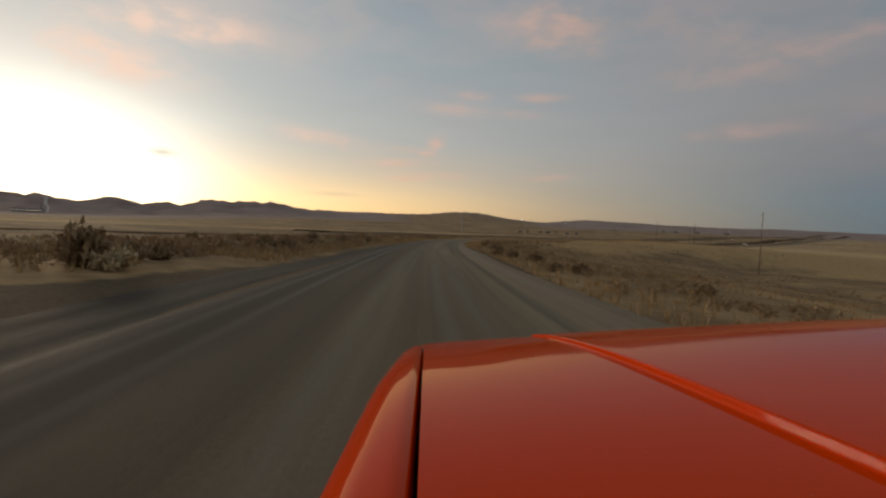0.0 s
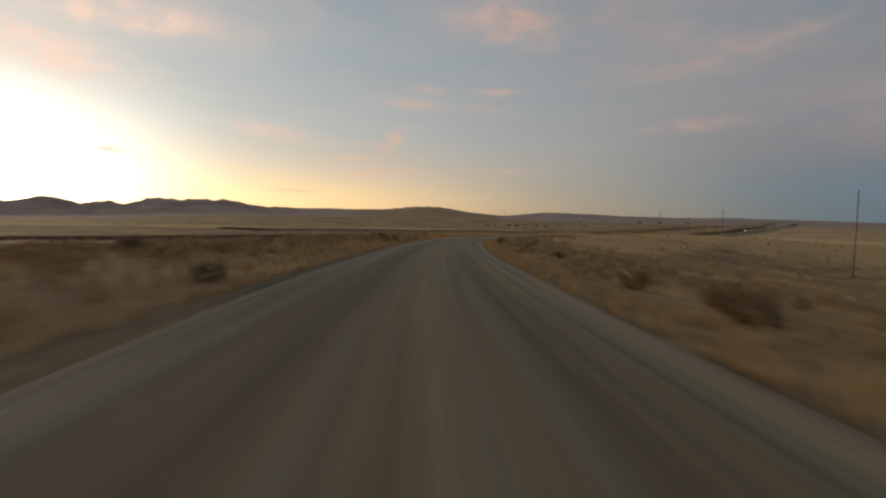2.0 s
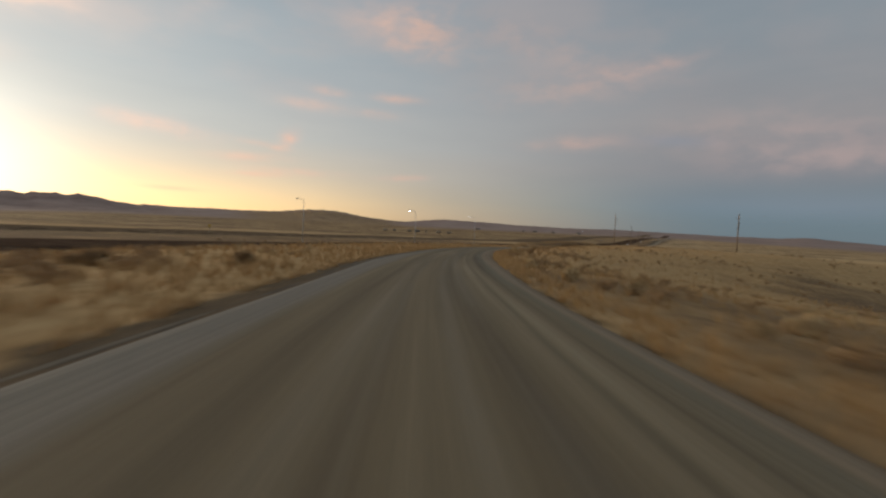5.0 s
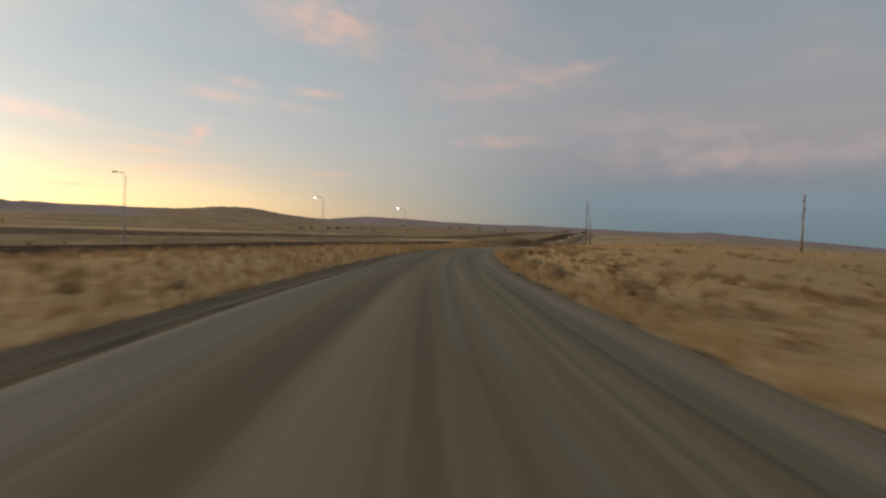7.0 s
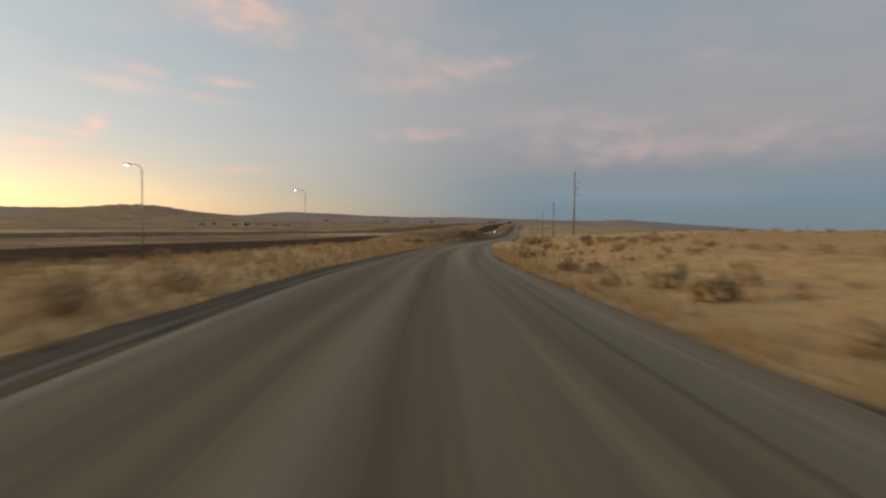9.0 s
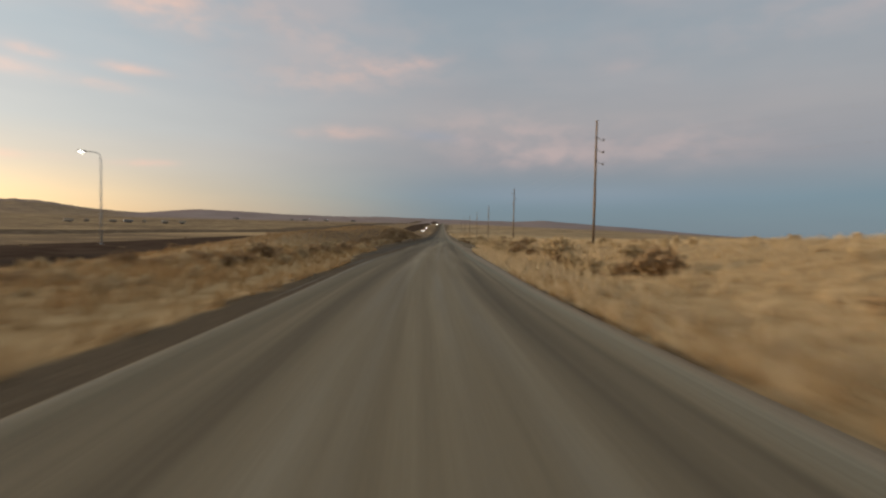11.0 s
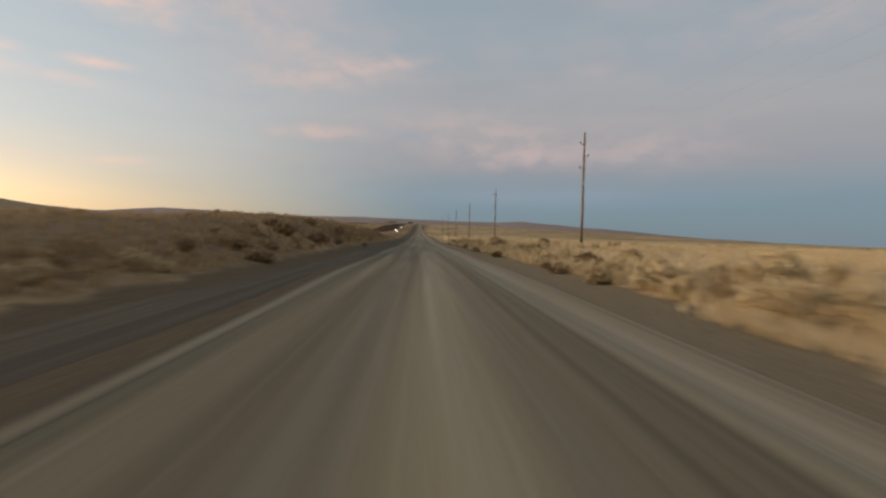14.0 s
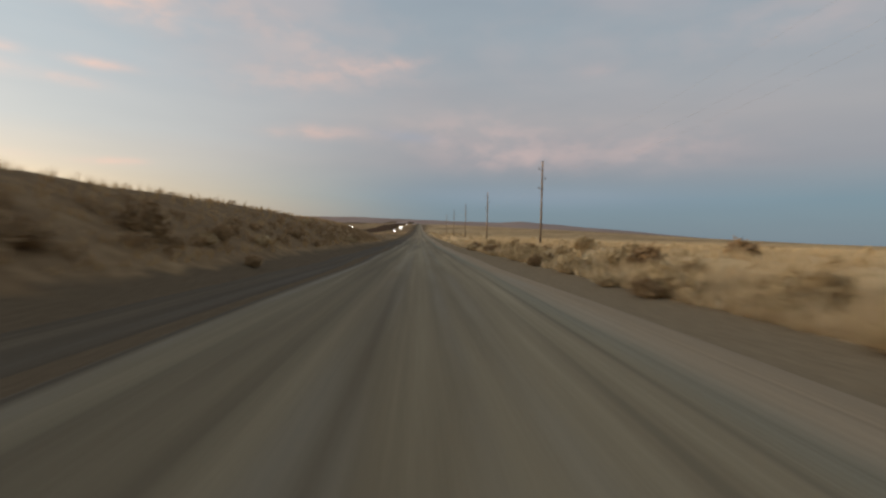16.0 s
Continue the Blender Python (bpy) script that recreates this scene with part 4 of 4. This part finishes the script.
    bmesh.ops.solidify(bm, geom=list(bm.faces), thickness=0.006)
    body("windscreen", bm, GLASS)
    body("roof", box(bmesh.new(), CAR_X - 0.59, CAR_X + 0.59, -1.7, -0.60, 1.52, 1.57), PAINT, bevel=0.02)
    return ob


red_car()

# ---------------------------------------------------------------- plants
rng = np.random.default_rng(7)


def bush_mesh(name, seed, material, stems, leaves, spread=1.0, tall=0.8):
    """A rounded dry bush of unit size: bent stems with small leaf blades."""
    g = np.random.default_rng(seed)
    vs, fs = [], []

    def tri(a, b, c):
        i = len(vs)
        vs.extend((a, b, c))
        fs.append((i, i + 1, i + 2))

    lobes = [(g.uniform(-0.35, 0.35), g.uniform(-0.35, 0.35), g.uniform(0.55, 1.0)) for _ in range(5)]
    for _ in range(stems):
        lx, ly, lr = lobes[g.integers(len(lobes))]
        a, up = g.uniform(0, 2 * math.pi), g.uniform(0.1, 1.0) ** 0.7
        L = lr * g.uniform(0.75, 1.05)
        out = math.sqrt(max(0, 1 - up * up))
        tip = np.array([lx * 0.7 + spread * 0.62 * L * out * math.cos(a), ly * 0.7 + spread * 0.62 * L * out * math.sin(a), tall * L * up])
        root = np.array([lx * 0.25 + g.normal(0, 0.06), ly * 0.25 + g.normal(0, 0.06), -0.03])
        w = np.array([-math.sin(a), math.cos(a), 0]) * 0.016
        mid = (root + tip) / 2 + np.array([0, 0, 0.10 * L])
        tri(root - w, root + w, mid)
        tri(mid - w * 0.7, mid + w * 0.7, tip)
        for _ in range(leaves):
            u = g.uniform(0.45, 1.05)
            p = root + (tip - root) * u + g.normal(0, 0.045, 3) + np.array([0, 0, 0.05])
            e1, e2 = g.normal(0, 0.04, 3), g.normal(0, 0.03, 3)
            e2[2] += 0.045
            tri(p - e1, p + e1, p + e2 * 2)
    me = bpy.data.meshes.new(name)
    me.from_pydata([tuple(v) for v in vs], [], fs)
    me.materials.append(material)
    return me, np.array(vs), np.array(fs)


KINDS = [bush_mesh("sagebrush", 11, BRUSH, 150, 11), bush_mesh("sagebrush", 12, BRUSH, 150, 11, 1.2, 0.65), bush_mesh("sagebrush", 13, BRUSH, 140, 12, 0.9, 0.9),
         bush_mesh("rabbitbrush", 14, PALE_BRUSH, 150, 11), bush_mesh("rabbitbrush", 15, PALE_BRUSH, 150, 11, 1.15, 0.7), bush_mesh("rabbitbrush", 16, PALE_BRUSH, 140, 12, 0.95, 0.85)]
LIGHT_KINDS = [bush_mesh("far_brush", 21, BRUSH, 26, 6), bush_mesh("far_brush", 22, PALE_BRUSH, 26, 6)]


def bush(kind, x, y, z, size):
    me = KINDS[kind][0]
    ob = new(me.name, me)
    ob.matrix_world = pose(x, y, z - 0.02, 0, 0, rng.uniform(0, 360)) @ Matrix.Diagonal((size * rng.uniform(0.85, 1.2), size * rng.uniform(0.85, 1.2), size * rng.uniform(0.8, 1.1), 1))
    if kind < 3:
        return tagged(ob, "grey-brown dry sagebrush on sandy ground", "bush", "roadside bushes")
    return tagged(ob, "straw-coloured dry rabbitbrush on sandy ground", "bush", "roadside bushes")


# the bushes that stand out: way along the road, offset, size
EARLY_BUSHES = [
    (54, -6.9, 0.58), (57, -6.8, 0.76), (67, -5.8, 0.71), (61, -14.1, 0.75), (63, 6.0, 1.03),
    (68, 5.9, 0.84), (50, 8.2, 0.42), (52, 6.8, 0.72), (53, 8.2, 0.55), (105, -7.2, 0.74),
    (104, -8.9, 0.47), (111, -8.8, 0.96), (108, -6.6, 0.80), (108, -10.3, 0.45), (102, -7.9, 0.39),
    (102, -6.3, 0.46), (111, -5.8, 0.61), (117, -5.8, 0.49), (124, 4.9, 0.97), (112, 4.9, 0.77),
    (105, 4.9, 0.32),
]
BEND_BUSHES = [
    (192, -6.2, 0.42), (190, -7.6, 0.43), (222, 5.1, 1.29), (211, 5.7, 1.09), (202, 5.6, 0.87),
    (196, 6.5, 1.05), (255, 5.9, 0.91), (268, 5.7, 1.30), (247, 7.1, 0.96), (244, 6.8, 0.94),
    (248, 5.6, 0.64), (245, -6.5, 0.88), (241, -6.5, 0.84),
]
STRAIGHT_BUSHES = [
    (354, 7.7, 0.75), (359, 10.7, 0.76), (354, 10.0, 0.85), (355, 12.0, 0.93), (349, 10.2, 0.74),
    (347, 7.5, 1.27), (347, 9.7, 0.82), (366, 10.1, 0.48), (380, 10.0, 0.87), (410, 10.5, 1.24),
    (413, 9.7, 1.02), (414, 8.2, 0.96), (416, 6.8, 0.78), (413, 16.9, 1.30), (398, 8.7, 1.10),
    (406, 9.9, 0.63), (436, -8.8, 0.93), (424, -8.9, 0.86), (405, -9.1, 1.30), (399, -8.7, 0.87),
    (408, -6.6, 0.57), (386, -11.5, 0.7), (384, -9.8, 1.08), (388, -8.4, 1.20), (372, -9.1, 1.04),
    (370, -7.2, 0.80),
]
near_bushes = [(rng.choice([0, 1, 2]), *q) for q in EARLY_BUSHES] + [(rng.choice([3, 4, 5]), *q) for q in BEND_BUSHES]
near_bushes += [(kind, *q) for kind, q in ((3, (40, 4.0, 0.5)), (4, (38.5, 4.5, 0.5)), (0, (37.5, 5.3, 0.9)), (3, (42, 4.5, 0.6)), (5, (44.5, 5.4, 0.5)), (1, (35, 6.0, 0.7)), (2, (46, 6.2, 0.7)))]
near_bushes += [(rng.choice([0, 3, 5] if q[1] > 0 else [0, 1, 2]), *q) for q in STRAIGHT_BUSHES]
for _ in range(85):                     # row beside the straight, right
    near_bushes.append((rng.choice([0, 3, 4, 5, 3, 4]), rng.uniform(296, 455), 7.0 + abs(rng.normal(0, 3.0)), rng.uniform(0.6, 1.45)))
for _ in range(60):                      # close along the gravel verge, right
    near_bushes.append((rng.choice([0, 3, 4, 5, 4]), rng.uniform(340, 455), 6.9 + rng.uniform(0, 2.8), rng.uniform(0.6, 1.15)))
for _ in range(28):                      # at the very edge of the gravel
    near_bushes.append((rng.choice([0, 3, 4, 5]), rng.uniform(356, 455), 6.3 + rng.uniform(0, 1.2), rng.uniform(0.55, 0.95)))
for _ in range(24):
    near_bushes.append((rng.choice([0, 3, 4, 5, 1]), rng.uniform(316, 346), 5.8 + rng.uniform(0, 2.6), rng.uniform(0.4, 0.75)))
for _ in range(40):                      # the cut bank, left
    near_bushes.append((rng.choice([0, 3, 2, 4, 5]), rng.uniform(300, 455), -(7.4 + min(4.0, rng.gamma(1.5, 1.1))), rng.uniform(0.5, 0.95)))
for _ in range(45):                      # inside of the bend, right
    near_bushes.append((rng.choice([0, 3, 2, 3, 4]), rng.uniform(8, 290), 5.8 + abs(rng.normal(0, 3.0)), rng.uniform(0.4, 0.95)))
for _ in range(45):                      # outside of the bend, left
    near_bushes.append((rng.choice([0, 1, 2, 4]), rng.uniform(45, 150), -(7.2 + rng.gamma(1.4, 5.0)), rng.uniform(0.4, 0.95)))
for _ in range(55):                      # beside the turnout at the start, left
    near_bushes.append((rng.choice([0, 1, 2, 0, 4]), rng.uniform(5, 48), -(7.9 + rng.gamma(1.5, 2.4)), rng.uniform(0.55, 1.15)))
for _ in range(26):                      # between road and swell before the bank, left
    near_bushes.append((rng.choice([0, 1, 2, 4, 3]), rng.uniform(292, 332), -(6.6 + rng.gamma(1.4, 2.0)), rng.uniform(0.5, 1.05)))
nb = np.array(near_bushes)
nb_xy = places(nb[:, 1], nb[:, 2])
for q, (x, y), z in zip(near_bushes, nb_xy, ground_z(nb_xy)[0]):
    bush(int(q[0]), x, y, z, q[3])


def joined(name, base, spots, material, label, category):
    """Many small plants in one mesh."""
    V, Fs = base
    n, nv = len(spots), len(V)
    P = np.array([q[:2] for q in spots])
    Z = ground_z(P)[0]
    rot, size = rng.uniform(0, 2 * math.pi, n), np.array([q[2] for q in spots])
    c, s = np.cos(rot)[:, None], np.sin(rot)[:, None]
    X = (V[None, :, 0] * c - V[None, :, 1] * s) * size[:, None] + P[:, 0:1]
    Y = (V[None, :, 0] * s + V[None, :, 1] * c) * size[:, None] + P[:, 1:2]
    ZZ = V[None, :, 2] * size[:, None] * rng.uniform(0.7, 1.2, n)[:, None] + Z[:, None] - 0.02
    faces = (Fs[None] + (np.arange(n) * nv)[:, None, None]).reshape(-1, 3)
    ob = mesh_ob(name, np.stack([X, Y, ZZ], -1).reshape(-1, 3), faces, material, False)
    return tagged(ob, label, category, kind="stuff")


def scatter(n, s0, s1, d0, d1, lo, hi, power=1.0):
    xy = places(rng.uniform(s0, s1, n), d0 + (d1 - d0) * rng.uniform(0, 1, n) ** power)
    return [(x, y, z) for (x, y), z in zip(xy, rng.uniform(lo, hi, n))]


def clumped(spots):
    """Keeps what falls into loose patches."""
    return [q for q in spots if noise.noise(Vector((q[0] * 0.055, q[1] * 0.055, 3.0))) + 0.5 * noise.noise(Vector((q[0] * 0.2, q[1] * 0.2, 9.0))) > 0.12]


def fringe(n, s0, s1, side, lo, hi, wide):
    """Plants along the ragged edge of the bare shoulder."""
    way = rng.uniform(s0, s1, n)
    out = (left_reach(way) if side < 0 else right_reach(way)) - 0.35 + wide * rng.uniform(0, 1, n) ** 1.8
    xy = places(way, side * out)
    return [(x, y, z) for (x, y), z in zip(xy, rng.uniform(lo, hi, n))]


dark_spots = (scatter(750, 45, 150, -8.5, -40, 0.5, 1.0, 1.3) + scatter(320, 0, 45, -8.8, -40, 0.5, 1.0, 1.3) + scatter(60, 22, 50, -6.2, -9, 0.35, 0.7) + scatter(500, 0, 290, 5.6, 16, 0.35, 0.75) + clumped(scatter(700, 5, 85, -13, -36, 0.6, 1.1)) + scatter(330, 332, 480, -7.8, -11.5, 0.35, 0.8) + scatter(70, 300, 335, -7.8, -13, 0.4, 0.8) + scatter(200, 308, 480, -13, -24, 0.25, 0.45) + scatter(650, -5, 150, -9, -75, 0.4, 0.9) + scatter(110, 150, 300, -9, -75, 0.4, 0.9) + clumped(scatter(1500, 0, 300, 9, 90, 0.3, 0.8)) + scatter(150, 300, 700, -8, -60, 0.4, 1.0)
              + scatter(150, 300, 800, 9, 60, 0.4, 0.9, 1.5))
pale_spots = scatter(160, 285, 345, -7.2, -14, 0.45, 0.9) + scatter(500, 120, 300, -8, -40, 0.3, 0.8) + clumped(scatter(1000, 0, 300, 8, 80, 0.3, 0.7)) + scatter(150, 295, 345, 5.8, 50, 0.4, 0.9, 1.8) + scatter(800, 345, 800, 7.2, 50, 0.4, 1.0, 1.8)
joined("far_brush", LIGHT_KINDS[0][1:], dark_spots, BRUSH, "scattered dark sagebrush over the plain", "brush")
joined("far_brush", LIGHT_KINDS[1][1:], pale_spots, PALE_BRUSH, "scattered pale rabbitbrush over the plain", "brush")


def tuft():
    vs, fs = [], []
    for i in range(9):
        a, r, h = rng.uniform(0, 6.28), rng.uniform(0, 0.16), rng.uniform(0.45, 1.0)
        lean = rng.uniform(0.1, 0.45)
        x, y = r * math.cos(a), r * math.sin(a)
        w = 0.035
        vs += [(x - w * math.sin(a), y + w * math.cos(a), -0.02), (x + w * math.sin(a), y - w * math.cos(a), -0.02), (x + lean * math.cos(a), y + lean * math.sin(a), h)]
        fs.append((3 * i, 3 * i + 1, 3 * i + 2))
    return np.array(vs), np.array(fs)


gold_spots = (scatter(13000, 42, 300, -6.0, -45, 0.25, 0.62, 1.5) + scatter(2200, 0, 42, -8.6, -45, 0.25, 0.6) + scatter(700, 20, 44, -5.9, -10, 0.2, 0.5) + scatter(13500, 0, 290, 4.4, 50, 0.2, 0.45, 1.6)
              + scatter(8000, 300, 490, -7.6, -26, 0.2, 0.5, 1.2))
pale_grass_spots = scatter(4500, 282, 340, 4.9, 42, 0.28, 0.6, 1.7) + scatter(2500, 340, 358, 5.9, 42, 0.28, 0.6, 1.7) + scatter(12500, 358, 500, 6.9, 42, 0.28, 0.62, 1.7) + scatter(3500, 345, 490, 6.8, 10.5, 0.45, 0.85)
gold_spots += fringe(3600, 50, 308, -1, 0.14, 0.42, 1.8) + fringe(3600, 42, 300, 1, 0.14, 0.42, 1.8)
pale_grass_spots += fringe(900, 285, 335, 1, 0.2, 0.5, 2.0)
gold_spots += scatter(1800, 290, 330, -5.6, -13, 0.2, 0.5)
joined("dry_grass", tuft(), gold_spots, GOLD, "golden dry grass beside the gravel road", "grass")
joined("dry_grass", tuft(), pale_grass_spots, STRAW, "pale tall straw grass beside the gravel road", "grass")


# ---------------------------------------------------------------- steam over a far works
def steam_plume():
    az, r = radians(-38.9), 2450.0
    x, y = r * math.sin(az), r * math.cos(az)
    g = np.random.default_rng(5)
    bm = bmesh.new()
    for i in range(46):
        t = i / 45
        rad = 2.2 + 4.6 * t * (1.2 - t)
        bmesh.ops.create_icosphere(bm, subdivisions=2, radius=rad * g.uniform(0.7, 1.15),
                                   matrix=Matrix.Translation((g.normal(0, 1.6) - 9 * t * t + 3 * math.sin(7 * t), g.normal(0, 1.6), 4 + 58 * t + g.normal(0, 1.5))))
    for v in bm.verts:
        v.co += v.normal * 1.6 * noise.noise(v.co * 0.16)
    ob = part("steam_plume", bm, STEAM, smooth_shade=True)
    ob.location = (x, y, height(x, y))
    tagged(ob, "white steam rising from works under the mountains", "steam")
    works = thing("factory", pose(x - 60, y - 20, height(x - 60, y - 20), 0, 0, 40), "low pale factory with lights at the mountain foot", "factory")
    part("hall", box(bmesh.new(), -50, 50, -15, 15, 0, 12), GREYPAINT, works)
    part("stack", tube(bmesh.new(), [(40, 0, 12), (40, 0, 34)], [2.5, 1.8], 12), GREYPAINT, works)
    for i in range(7):
        part("floodlight", box(bmesh.new(), -45 + i * 14, -43.4 + i * 14, -16.5, -15.2, 4, 5.6), WORKLIGHT, works)


YARDLIGHT = glowing("yard_glow", (1.0, 0.93, 0.85), 14.0)
WORKLIGHT = glowing("works_light", (1.0, 0.78, 0.42), 4.0)


def steam_build(k, b):
    b.inputs["Base Color"].default_value = (0.9, 0.89, 0.87, 1)
    b.inputs["Roughness"].default_value = 1.0
    b.inputs["Specular IOR Level"].default_value = 0.0
    through_light = k.n("ShaderNodeBsdfTranslucent")
    through_light.inputs[0].default_value = (0.95, 0.94, 0.92, 1)
    both = k.n("ShaderNodeMixShader")
    both.inputs[0].default_value = 0.65
    k.t.links.new(b.outputs[0], both.inputs[1])
    k.t.links.new(through_light.outputs[0], both.inputs[2])
    k.t.links.new(both.outputs[0], [n for n in k.t.nodes if n.bl_idname == "ShaderNodeOutputMaterial"][0].inputs[0])


STEAM = shader("white_steam", steam_build)
steam_plume()


# ---------------------------------------------------------------- a road sign and lights of far houses
def warning_sign(x, y):
    ob = thing("road_sign", pose(x, y, height(x, y), 0, 0, 140), "yellow diamond warning sign on a steel post", "road sign")
    part("post", tube(bmesh.new(), [(0, 0, -0.2), (0, 0, 3.4)], 0.06, 8), STEEL, ob)
    bm = bmesh.new()
    bmesh.ops.create_cube(bm, size=1, matrix=pose(0, -0.09, 2.9, 0, 45, 0) @ Matrix.Diagonal((1.3, 0.03, 1.3, 1)))
    part("plate", bm, plain("yellow_sign", (0.62, 0.40, 0.03), 0.5, vary=0.08), ob, bevel=0.01)


warning_sign(-25, 340)


def far_house(az, r, turn):
    x, y = 60 + r * math.sin(radians(az)), 200 + r * math.cos(radians(az))
    ob = thing("house", pose(x, y, height(x, y) - 0.3, 0, 0, turn), "small far house with a yard light on", "house", "houses on the far plain")
    part("wall", box(bmesh.new(), -7, 7, -4, 4, 0, 3.2), TANPAINT, ob)
    bm = bmesh.new()
    a = [bm.verts.new(v) for v in ((-7.5, -4.5, 3.2), (7.5, -4.5, 3.2), (7.5, 4.5, 3.2), (-7.5, 4.5, 3.2), (-7.5, 0, 5.4), (7.5, 0, 5.4))]
    for f in ((0, 1, 5, 4), (2, 3, 4, 5), (0, 4, 3), (1, 2, 5), (3, 2, 1, 0)):
        bm.faces.new([a[i] for i in f])
    part("roof", bm, DARK, ob)
    pole = part("light_pole", tube(bmesh.new(), [(9, 0, 0), (9, 0, 8)], 0.12, 6), STEEL, ob)
    bm = bmesh.new()
    bmesh.ops.create_uvsphere(bm, u_segments=10, v_segments=8, radius=0.4, matrix=pose(9, 0, 8.3))
    part("yard_light", bm, YARDLIGHT, pole)


for az, r, tn in ((19.5, 1500, 20), (25.0, 1550, 70), (26.4, 1580, -30), (28.6, 1600, 40), (31.5, 1650, 10)):
    far_house(az, r, tn)
